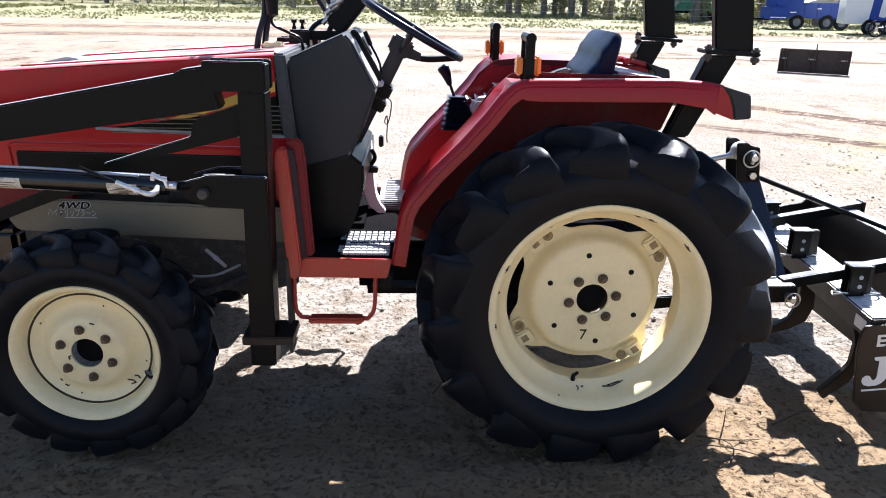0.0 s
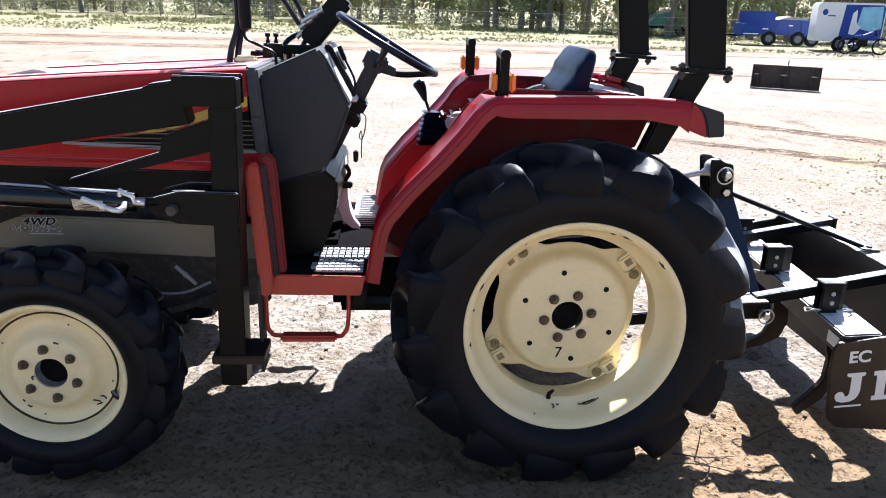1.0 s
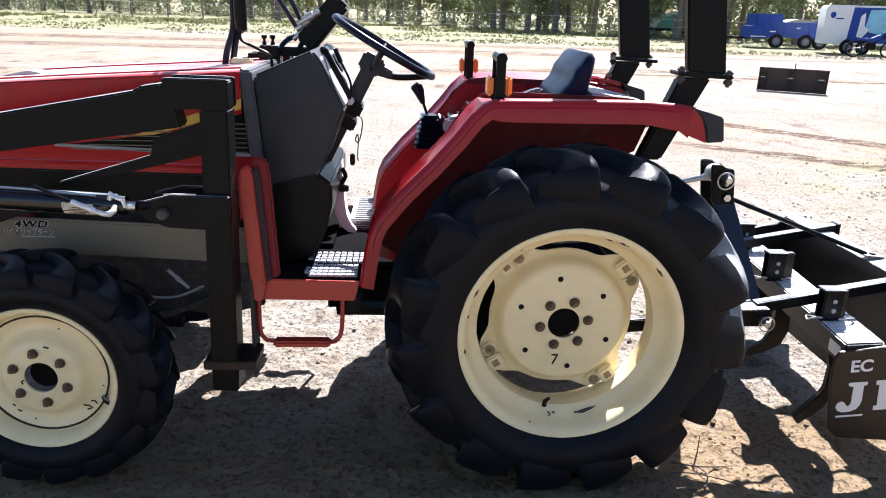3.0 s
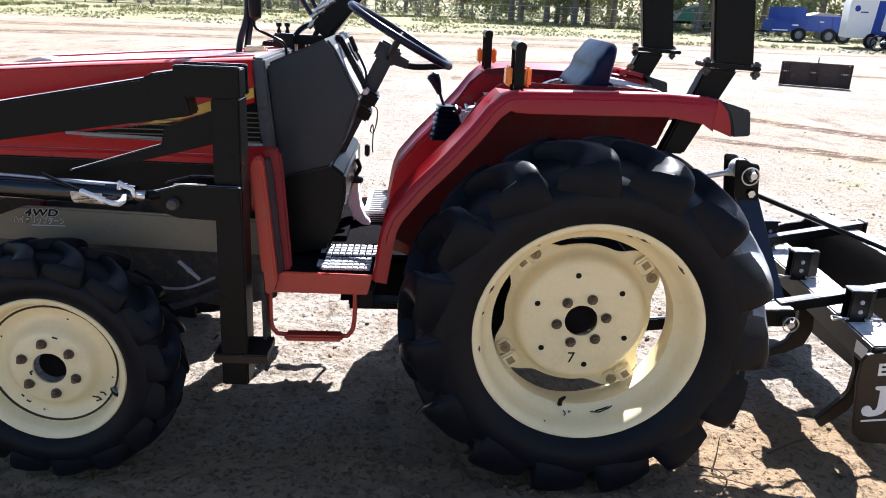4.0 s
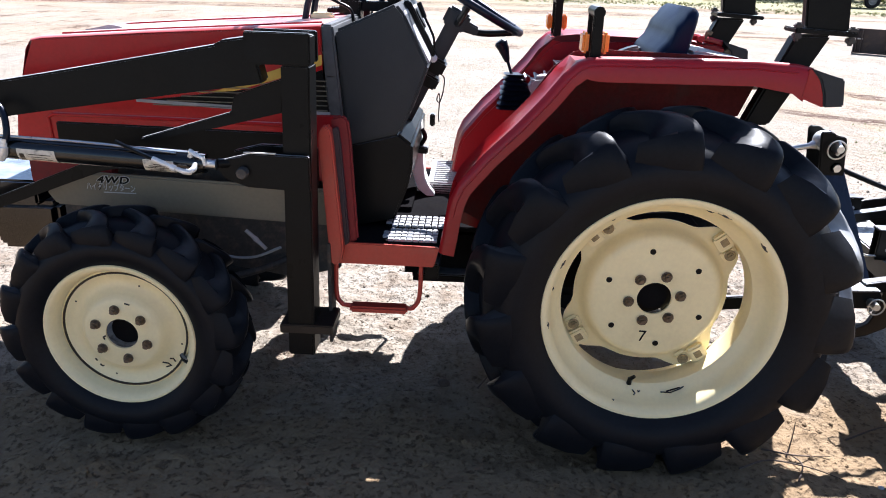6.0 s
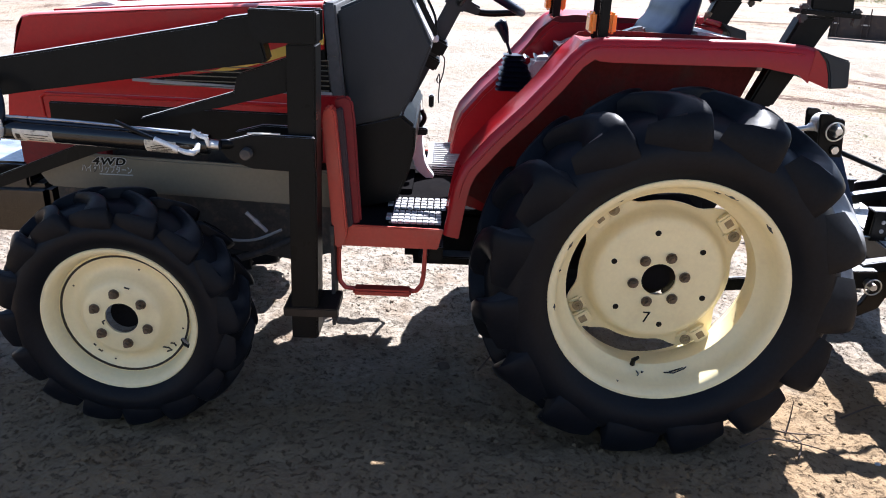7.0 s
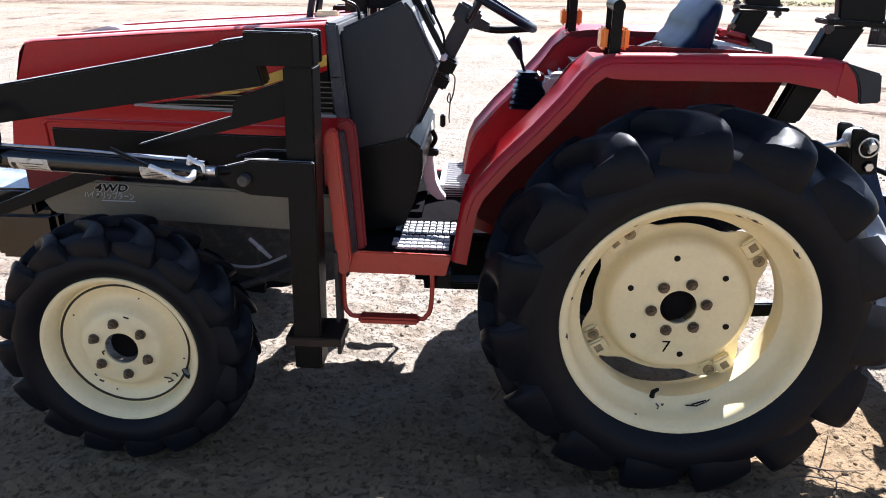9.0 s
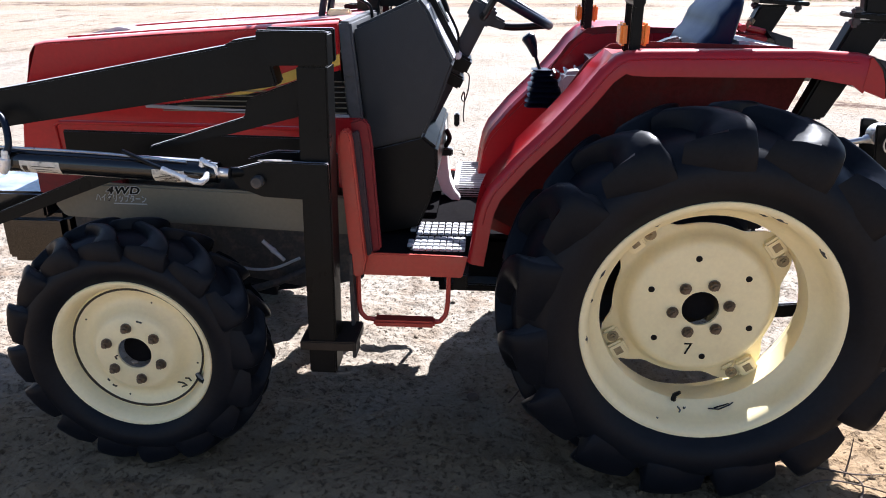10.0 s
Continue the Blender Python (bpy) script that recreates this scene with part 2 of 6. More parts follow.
# ---- tractor ----
MID = 0.65                                       # the tractor's centre line, y
tractor = thing("tractor", "small red tractor with cream wheels parked on sandy ground", "tractor", (-0.6, MID, 0))


def mirror_y():
    return Matrix.Translation((0, 2 * MID, 0)) @ Matrix.Diagonal((1, -1, 1, 1))


def lug_mesh(r1, mid, edge, k):
    """One slanting tread bar: its trailing corner on the shoulder at angle 0, its inner end ahead at the tread's middle."""
    bm = bmesh.new()
    sgn = -1 if edge < mid else 1
    w = abs(edge - mid)
    # place across, radius, angle of the trailing side, width, and the way the bar faces (along the radius, along the axle)
    st = []
    for u in (-0.10, -0.02, 0.15, 0.35, 0.55, 0.75, 0.9, 1.0):
        st.append((mid + sgn * w * u, r1 - 0.002 - 0.030 * k * max(0, u) ** 3 - (0.012 if u < -0.05 else 0), 0.27 * max(0.0, 1 - u) ** 2, (0.034 + 0.014 * max(0, u)) * k, 1.0, 0.0))
    for out, drop, back, wide, nr in ((0.008, 0.040, -0.002, 0.052, 0.75), (0.015, 0.056, -0.008, 0.060, 0.45), (0.019, 0.080, -0.018, 0.072, 0.15), (0.019, 0.105, -0.030, 0.086, 0.0), (0.012, 0.130, -0.042, 0.100, 0.0), (0.004, 0.148, -0.050, 0.108, 0.0)):
        st.append((edge + sgn * out * k, r1 - drop * k, back, wide * k, nr, 1 - nr * 0.6))
    rings = []
    for y, r, a, wide, nr, ny in st:
        deep, b = (0.045 if ny else 0.075) * k, 0.007 * k
        # towards the shoulder the leading side runs out in a long slope, the trailing side stays steep
        slope = k * (0.10 * min(1.0, max(0.0, (abs(y - mid) / w - 0.25) / 0.6)))
        lead = 0.024 * k if ny else deep
        sect = [(lead, wide + 0.020 * k + slope), (lead * 0.40, wide + 0.008 * k + slope * 0.55), (b * (0.5 if ny else 1), wide + 0.001 + slope * 0.16), (0.0015, wide - b * 0.6), (0, wide * 0.5), (0.0015, b * 0.6), (b, -0.001), (deep, -0.012 * k)]
        rings.append([bm.verts.new(((r - d * nr) * math.cos(a + t / r1), y - sgn * d * ny, (r - d * nr) * math.sin(a + t / r1))) for d, t in sect])
    for p, q in zip(rings, rings[1:]):
        for j in range(7):
            bm.faces.new((p[j], p[j + 1], q[j + 1], q[j]))
    bm.faces.new(rings[0])
    bm.faces.new(rings[-1][::-1])
    bmesh.ops.recalc_face_normals(bm, faces=bm.faces)
    me = bpy.data.meshes.new("tread_lug")
    bm.to_mesh(me)
    bm.free()
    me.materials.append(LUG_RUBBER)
    me.shade_smooth()
    me.set_sharp_from_angle(angle=radians(60))
    return me


def lugs(w, M, count, meshes, phase, pale=()):
    for s, me in enumerate(meshes):
        for k in range(count):
            ob = new("tread_lug", me)
            ob.parent = w
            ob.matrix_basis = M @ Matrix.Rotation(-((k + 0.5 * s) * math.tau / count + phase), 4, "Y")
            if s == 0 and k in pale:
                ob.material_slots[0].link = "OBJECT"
                ob.material_slots[0].material = SUNLIT_LUG


REAR_LUGS = [lug_mesh(0.548, 0.121, e, 1.0) for e in (-0.018, 0.260)]
FRONT_LUGS = [lug_mesh(0.366, 0.08, e, 0.68) for e in (-0.006, 0.166)]


def wheel(name, at, flip, rear, phase):
    """A wheel with its hub at the origin of at, the outside facing -y (or +y when flipped)."""
    M = Matrix.Translation(at) @ (Matrix.Rotation(math.pi, 4, "Z") if flip else Matrix())
    if rear:
        rim = [(0.330, 0.0), (0.334, 0.006), (0.330, 0.012), (0.316, 0.016), (0.309, 0.03), (0.306, 0.06), (0.290, 0.078), (0.274, 0.092), (0.272, 0.15), (0.286, 0.175), (0.305, 0.19),
               (0.309, 0.222), (0.330, 0.236), (0.330, 0.242), (0.312, 0.242), (0.303, 0.226), (0.300, 0.194), (0.281, 0.18), (0.266, 0.152), (0.268, 0.09), (0.286, 0.07), (0.300, 0.055), (0.303, 0.026), (0.312, 0.006), (0.322, 0.0)]
    else:
        rim = [(0.2175, 0.0), (0.221, 0.005), (0.2185, 0.010), (0.211, 0.013), (0.205, 0.024), (0.202, 0.045), (0.186, 0.058), (0.184, 0.1), (0.2, 0.115), (0.205, 0.14), (0.2225, 0.155),
               (0.2225, 0.16), (0.21, 0.16), (0.199, 0.144), (0.196, 0.12), (0.178, 0.102), (0.179, 0.056), (0.192, 0.04), (0.195, 0.02), (0.204, 0.004), (0.211, 0.0)]
    bm = bmesh.new()
    lathe(bm, rim, 96, closed=True)
    bm.transform(M)
    w = part(name, bm, CREAM, tractor, "cream painted steel wheel rim with scratches and dirt")
    bm = bmesh.new()
    if rear:
        prof = [(0.318, 0.012), (0.330, 0.004), (0.342, -0.004), (0.352, -0.012), (0.375, -0.024), (0.40, -0.029), (0.425, -0.026), (0.447, -0.012), (0.468, 0.015), (0.486, 0.05), (0.500, 0.116)]
        prof = prof + [(r, 0.242 - y) for r, y in prof[-2::-1]]
    else:
        prof = [(0.212, 0.010), (0.222, 0.002), (0.232, -0.006), (0.25, -0.014), (0.268, -0.018), (0.285, -0.014), (0.304, 0.002), (0.318, 0.022), (0.330, 0.045), (0.336, 0.08)]
        prof = prof + [(r, 0.16 - y) for r, y in prof[-2::-1]]
    lathe(bm, prof, 96)
    bm.transform(M)
    part("tyre", bm, RUBBER, w, "black agricultural tyre with deep chevron lugs")
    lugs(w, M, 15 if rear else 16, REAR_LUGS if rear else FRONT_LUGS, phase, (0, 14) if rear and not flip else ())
    # centre disc
    bm = bmesh.new()
    n = 96
    rings = []
    if rear:
        # dished plate, its rim cut to four lobes
        prof = [(0.049, 0.108), (0.168, 0.108), (0.180, 0.111), (0.190, 0.119), (0.199, 0.138), (0.206, 0.152), (0.214, 0.159), (1.0, 0.163)]
    else:
        prof = [(0.047, 0.018), (0.102, 0.018), (0.111, 0.022), (0.120, 0.034), (0.132, 0.050), (0.146, 0.056), (0.162, 0.052), (0.174, 0.044), (0.182, 0.042), (0.190, 0.046)]
    for sgn in (0, 1):
        for r, y in (prof if not sgn else prof[::-1]):
            ring = []
            for k in range(n):
                a = k * math.tau / n
                rr = r
                if rear and r == 1.0:
                    rr = 0.222 + 0.048 * max(math.exp(-(((math.degrees(a) - c + 180) % 360 - 180) / 19) ** 4) for c in (38, 133, 213, 306))
                ring.append(bm.verts.new((rr * math.cos(a), y + 0.007 * sgn, rr * math.sin(a))))
            rings.append(ring)
    for p, q in zip(rings, rings[1:] + [rings[0]]):
        for k in range(n):
            bm.faces.new((p[k], p[(k + 1) % n], q[(k + 1) % n], q[k]))
    bm.transform(M)
    disc = part("wheel_disc", bm, CREAM, w, "cream pressed steel wheel disc with a dark hub hole")
    # hub, nuts, clamps
    bm = bmesh.new()
    yc, rc, pcd, nr = (0.108, 0.049, 0.0735, 0.0125) if rear else (0.018, 0.047, 0.0775, 0.0115)
    lathe(bm, [(0, yc + 0.03), (rc - 0.004, yc + 0.03), (rc - 0.004, yc + 0.12), (0.07, yc + 0.14), (0.07, yc + 0.3), (0, yc + 0.3)], 32)
    bm.transform(M)
    part("hub", bm, FLOOR_RUBBER, w, "near-black hub behind the disc")
    for k in range(6):
        bm = bmesh.new()
        a = radians(9 if rear else 38) + k * math.tau / 6
        x, z = pcd * math.cos(a), pcd * math.sin(a)
        lathe(bm, [(0, -0.001), (nr * 1.25, -0.001), (nr * 1.3, -0.0035), (nr, -0.004)], 14, (x, yc, z))
        hexbolt(bm, x, yc - 0.003, z, nr, 0.012, a)
        lathe(bm, [(nr * 0.55, 0), (nr * 0.55, -0.008), (0, -0.008)], 10, (x, yc - 0.014, z))
        bm.transform(M)
        part("wheel_nut", bm, RUST, w)
    if rear:
        for k in range(6):
            a = radians(98.5 - 60 * k)
            bm = bmesh.new()
            lathe(bm, [(0, 0), (0.0085, 0), (0.0085, -0.0015), (0, -0.0015)], 14, (0.144 * math.cos(a), yc, 0.144 * math.sin(a)))
            bm.transform(M)
            part("disc_hole", bm, BLACK, w)
        for k, a in enumerate((38, 133, 213, 306)):
            a = radians(a)
            R = Matrix.Rotation(-a, 4, "Y")
            bm = bmesh.new()
            box(bm, 0.222, 0.272, 0.138, 0.165, -0.006, 0.044, 0.006, R)
            box(bm, 0.218, 0.264, 0.145, 0.165, -0.048, -0.003, 0.008, R)
            bm.transform(M)
            part("rim_clamp", bm, CREAM, w, "cream steel clamp bolted to the rim")
            bm = bmesh.new()
            box(bm, 0.236, 0.258, 0.1365, 0.140, 0.008, 0.030, 0.001, R)
            bm.transform(M)
            part("square_slot", bm, OCHRE, w)
            bm = bmesh.new()
            p = R @ Vector((0.240, 0, -0.026))
            lathe(bm, [(0, 0), (0.016, 0), (0.016, -0.003), (0, -0.003)], 16, (p.x, 0.145, p.z))
            hexbolt(bm, p.x, 0.143, p.z, 0.0105, 0.007, a)
            lathe(bm, [(0.005, 0), (0.005, -0.007), (0, -0.007)], 10, (p.x, 0.136, p.z))
            bm.transform(M)
            part("clamp_bolt", bm, OCHRE, w)
        bm = bmesh.new()
        tube(bm, [(-0.045, 0.085, -0.268), (-0.045, 0.08, -0.25), (-0.035, 0.07, -0.235)], [0.008, 0.007, 0.005], 8)
        bm.transform(M)
        part("tyre_valve", bm, BLACK, w)
        if not flip:
            text("paint_mark", "7", 0.05, Matrix.Translation(at) @ Matrix.Translation((-0.02, yc - 0.001, -0.122)) @ FACE, BLACK, w, 0.0004)
            for pts in ([(-0.036, -0.275), (-0.030, -0.268), (-0.034, -0.258), (-0.030, -0.25)], [(-0.018, -0.262), (-0.006, -0.252), (-0.002, -0.242), (-0.02, -0.248), (-0.018, -0.262)], [(-0.012, -0.238), (0.002, -0.232)], [(0.045, -0.262), (0.07, -0.268), (0.1, -0.262), (0.13, -0.25), (0.1, -0.258), (0.06, -0.262)]):
                bm = bmesh.new()
                tube(bm, [Vector(at) + Vector((px * 1.02, 0.07, -math.sqrt(0.2845 ** 2 - px * px))) + Vector((0, (pz + 0.26) * 1.6, 0.0)) for px, pz in pts], 0.0022, 5)
                part("paint_mark", bm, BLACK, w)
            for a0, a1, rr, yy in ((63, 71, 0.3125, 0.014), (38, 44, 0.3135, 0.012), (72, 76, 0.309, 0.02), (152, 157, 0.3135, 0.012), (168, 170, 0.309, 0.02), (187, 191, 0.3125, 0.014), (120, 123, 0.309, 0.022), (250, 252, 0.306, 0.03)):
                bm = bmesh.new()
                tube(bm, [Vector(at) + Vector((rr * math.cos(radians(a0 + (a1 - a0) * j / 4)), yy - 0.008 + 0.003 * (j % 2), rr * math.sin(radians(a0 + (a1 - a0) * j / 4)))) for j in range(5)], [0.001, 0.0035, 0.004, 0.003, 0.001], 5)
                part("paint_chip", bm, IRON, w)
    else:
        bm = bmesh.new()
        tube(bm, [(0.158, 0.040, -0.072), (0.172, 0.026, -0.078), (0.188, 0.012, -0.077), (0.194, 0.010, -0.070)], [0.006, 0.009, 0.008, 0.004], 8)
        bm.transform(M)
        part("tyre_valve", bm, BLACK, w)
        bm = bmesh.new()
        lathe(bm, [(0.1765, 0.044), (0.179, 0.0385), (0.1825, 0.0395), (0.184, 0.045)], 72, closed=True)
        bm.transform(M)
        part("weld_seam", bm, SEAM, w, "dark rusty seam between disc and rim")
        if not flip:
            for pts in ([(0.10, -0.098), (0.115, -0.103), (0.122, -0.112), (0.108, -0.116)], [(0.122, -0.086), (0.132, -0.088), (0.136, -0.098)], [(-0.10, -0.095), (-0.094, -0.102)], [(-0.09, -0.115), (-0.082, -0.121), (-0.078, -0.118)], [(0.02, 0.098), (0.034, 0.094)], [(-0.048, -0.008), (-0.055, -0.012), (-0.052, -0.02)]):
                bm = bmesh.new()
                tube(bm, [Vector(at) + Vector((px, 0.0165 if math.hypot(px, pz) < 0.102 else 0.034 + 0.3 * (math.hypot(px, pz) - 0.13), pz)) for px, pz in pts], 0.0024, 5)
                part("paint_mark", bm, SEAM, w)
            for a0, r0 in ((-0.25, 0.165), (1.2, 0.15), (2.6, 0.16), (4.4, 0.158)):
                bm = bmesh.new()
                lathe(bm, [(0, -0.001), (0.003, 0.0), (0, 0.001)], 8, (at[0] + r0 * math.cos(a0), at[1] + 0.048, at[2] + r0 * math.sin(a0)))
                part("paint_chip", bm, SEAM, w)
    return w


REAR, FRONT = (0.002, 0.0, 0.511), (-1.52, 0.0, 0.367)
wheel("rear_wheel", REAR, False, True, 0.265)
wheel("rear_wheel", (REAR[0], 2 * MID, REAR[2]), True, True, 0.3)
wheel("front_wheel", FRONT, False, False, 0.355)
wheel("front_wheel", (FRONT[0], 2 * MID, FRONT[2]), True, False, 0.4)

# chassis: gearbox, axles, engine block
bm = bmesh.new()
box(bm, -0.75, 0.28, 0.48, 0.82, 0.36, 0.575, 0.03)
box(bm, -1.15, -0.70, 0.50, 0.80, 0.42, 0.62, 0.03)
tube(bm, [(0.0, 0.30, 0.512), (0.0, 1.0, 0.512)], 0.075, 20)
tube(bm, [(0.0, 0.24, 0.512), (0.0, 0.34, 0.512)], 0.11, 20)
tube(bm, [(0.0, 0.96, 0.512), (0.0, 1.06, 0.512)], 0.11, 20)
part("gearbox", bm, FLOOR_RUBBER, tractor, "near-black gearbox and rear axle housing")
bm = bmesh.new()
box(bm, -1.85, -1.0, 0.42, 0.88, 0.5, 1.12, 0.02)
part("engine", bm, IRON, tractor, "dark engine block under the hood")
bm = bmesh.new()
tube(bm, [(-1.515, 0.2, 0.38), (-1.515, 1.1, 0.38)], 0.055, 16)
tube(bm, [(-1.515, 0.12, 0.37), (-1.515, 0.24, 0.37)], 0.085, 16)
tube(bm, [(-1.515, 1.06, 0.37), (-1.515, 1.18, 0.37)], 0.085, 16)
part("front_axle", bm, IRON, tractor, "dark cast front axle beam")
bm = bmesh.new()
tube(bm, curve([(-1.40, 0.22, 0.43), (-1.2, 0.34, 0.45), (-1.05, 0.42, 0.50)]), 0.012, 8)
part("steering_rod", bm, IRON, tractor, "thin dark steering rod behind the front wheel")
for mm in (None, mirror_y()):
    bm = bmesh.new()
    prism(bm, [(-1.85, 0.64), (-0.95, 0.64), (-0.95, 0.44), (-1.1, 0.40), (-1.3, 0.43), (-1.42, 0.47), (-1.85, 0.48)], 0.40, 0.42, 0.004, mm)
    part("chassis_rail", bm, IRON, tractor, "dark dirty chassis side rail")
bm = bmesh.new()
box(bm, -2.30, -1.925, 0.38, 0.92, 0.62, 0.705, 0.008)
box(bm, -2.10, -1.88, 0.40, 0.90, 0.46, 0.625, 0.02)
part("front_bumper", bm, GLOSS_BLACK, tractor, "dark front bumper frame, sky sheen painted pale on top")

# hood
HY = 0.36
bm = bmesh.new()


def hood_half(mm):
    outline = [(-1.845, 1.146), (-0.985, 1.210), (-0.985, 0.82), (-1.945, 0.82), (-1.922, 0.96), (-1.892, 1.04)]
    prism(bm, outline, HY, HY + 0.012, 0.003, mm)


hood_half(None)
hood_half(mirror_y())
# crowned top and nose, one strip along x
cross = [(0.0, -0.010), (0.008, -0.003), (0.02, -0.002), (0.05, -0.006), (0.16, -0.007), (0.29, -0.006)]
cross = [(HY + a, b) for a, b in cross] + [(2 * MID - HY - a, b) for a, b in cross[::-1]]
ends = [(-1.905, 1.0), (-1.887, 1.06), (-1.868, 1.125), (-1.852, 1.148), (-1.82, 1.158), (-1.5, 1.184), (-0.985, 1.219)]
rows = [[bm.verts.new((x, y, z + dz * (0.6 + 0.4 * i / 6))) for y, dz in cross] for i, (x, z) in enumerate(ends)]
for p, q in zip(rows, rows[1:]):
    for k in range(len(cross) - 1):
        bm.faces.new((p[k], p[k + 1], q[k + 1], q[k]))
prism(bm, [(-1.945, 0.82), (-1.922, 0.96), (-1.900, 1.02), (-1.875, 1.02), (-1.90, 0.82)], HY + 0.013, 2 * MID - HY - 0.013, 0.004)
hood = part("hood", bm, HOOD_RED, tractor, "glossy red sheet metal hood, sky glare painted pale on top")
for yy in (0.455, 2 * MID - 0.455):
    bm = bmesh.new()
    tube(bm, [(-1.80, yy, 1.1555), (-1.5, yy, 1.1785), (-1.0, yy, 1.2125)], 0.004, 6)
    part("hood_crease", bm, RED, hood)
bm = bmesh.new()
tube(bm, [(-1.828, HY - 0.001, 0.825), (-1.832, HY - 0.001, 0.915), (-1.815, HY - 0.001, 0.927), (-1.4, HY - 0.001, 0.924), (-1.0, HY - 0.001, 0.918)], 0.006, 8)
part("hood_edge", bm, HOOD_RED, hood, "rolled red edge round the side opening")
# dark red block added for the shade on the hood below the nose
bm = bmesh.new()
box(bm, -1.93, -1.66, HY + 0.016, HY + 0.05, 0.70, 0.83, 0.006)
part("hood_shade_piece", bm, DARK_RED, tractor, "dark red piece standing for the hood's shaded lower part")
bm = bmesh.new()
prism(bm, [(-1.53, 0.978), (-1.15, 1.030), (-0.985, 1.086), (-0.965, 0.952), (-1.3, 0.968)], HY - 0.003, HY + 0.001, 0.001)
vent = part("vent_panel", bm, BLACK, tractor, "black louvred vent panel")
for k in range(8):
    z0 = 0.966 + 0.0145 * k
    xl = -1.5 + 0.045 * k if k < 5 else -1.28 + 0.11 * (k - 4)
    bm = bmesh.new()
    box(bm, xl, -0.972, HY - 0.008, HY - 0.002, z0, z0 + 0.0025, 0.0)
    part("louvre", bm, GREY, vent)
bm = bmesh.new()
prism(bm, [(-1.55, 0.974), (-1.55, 0.983), (-0.96, 0.963), (-0.96, 0.949)], HY - 0.008, HY - 0.001, 0.001)
part("vent_trim", bm, MATGREY, vent, "pale grey trim strip")
bm = bmesh.new()
prism(bm, [(-1.36, 1.006), (-1.3, 1.016), (-1.148, 1.074), (-0.985, 1.130), (-0.985, 1.1), (-1.148, 1.046), (-1.25, 1.016)], HY - 0.004, HY - 0.001, 0.0)
part("stripe", bm, YELLOW, hood, "yellow decal stripe")
bm = bmesh.new()
prism(bm, [(-1.81, 0.905), (-1.05, 0.895), (-1.05, 0.80), (-1.81, 0.80)], HY - 0.006, HY + 0.01, 0.004)
part("engine_side_cover", bm, BLACK, tractor, "black engine side cover")
bm = bmesh.new()
prism(bm, [(-1.832, 0.706), (-1.69, 0.768), (-0.94, 0.742), (-0.94, 0.628), (-1.805, 0.664)], 0.28, 0.30, 0.006)
panel = part("side_panel", bm, GREY, tractor, "grey side panel with four wheel drive lettering")
slant = Matrix(((1.32, 0.30, 0, 0), (0, 1, 0, 0), (0, 0, 1, 0), (0, 0, 0, 1)))
text("lettering", "4WD", 0.0305, Matrix.Translation((-1.616, 0.2793, 0.7475)) @ FACE @ slant, PALE_PRINT, panel, 0.0004, 0.0026, 1.12)
text("lettering", "4WD", 0.0305, Matrix.Translation((-1.616, 0.2786, 0.7475)) @ FACE @ slant, BLACK, panel, 0.0004, 0.0010, 1.12)
script = Matrix.Translation((-1.626, 0, 0.7235)) @ FACE @ Matrix.Rotation(radians(-1.5), 4, "Z") @ Matrix.Diagonal((0.66, 1.0, 1, 1))
text("lettering", "ハイグリップターン", 0.0255, Matrix.Translation((0, 0.2793, 0)) @ script, SEAM, panel, 0.0004, 0.0008)
text("lettering", "ハイグリップターン", 0.0255, Matrix.Translation((0, 0.2786, 0)) @ script, PALE_PRINT, panel, 0.0004, 0.0004)
bm = bmesh.new()
box(bm, -1.655, -1.556, 0.2785, 0.2805, 0.6960, 0.6990, 0.0, Matrix.Rotation(radians(0.4), 4, "Y"))
part("badge", bm, PALE_PRINT, panel, "pale rule under the script")
text("lettering", "Pow", 0.03, Matrix.Translation((-1.06, 0.279, 0.664)) @ FACE, WHITE, panel)

# cowl under the dashboard
bm = bmesh.new()
prism(bm, [(-0.945, 1.2), (-0.769, 1.278), (-0.744, 1.25), (-0.672, 1.107), (-0.722, 0.97), (-0.755, 0.905), (-0.915, 0.862)], HY, 2 * MID - HY, 0.008)
cowl = part("cowl", bm, PLASTIC, tractor, "charcoal plastic dashboard cowl")
bm = bmesh.new()
prism(bm, [(-0.912, 0.866), (-0.76, 0.905), (-0.716, 0.87), (-0.716, 0.80), (-0.735, 0.72), (-0.77, 0.63), (-0.91, 0.6)], HY + 0.004, 2 * MID - HY - 0.004, 0.008)
part("lower_cowl", bm, BLACK, tractor, "black plastic lower cowl beside the floor")
bm = bmesh.new()
prism(bm, [(-0.985, 1.215), (-0.95, 1.215), (-0.925, 0.95), (-0.925, 0.60), (-0.97, 0.60), (-0.97, 0.95)], HY - 0.008, 2 * MID - HY + 0.008, 0.006)
part("firewall", bm, mat("faded_grey_plastic", (0.055, 0.057, 0.062), 0.5, var=0.3, scale=14, bump=0.2, dirt=(0.13, 0.12, 0.11), dirt_amt=0.4), tractor, "dark grey firewall strip between hood and cowl")

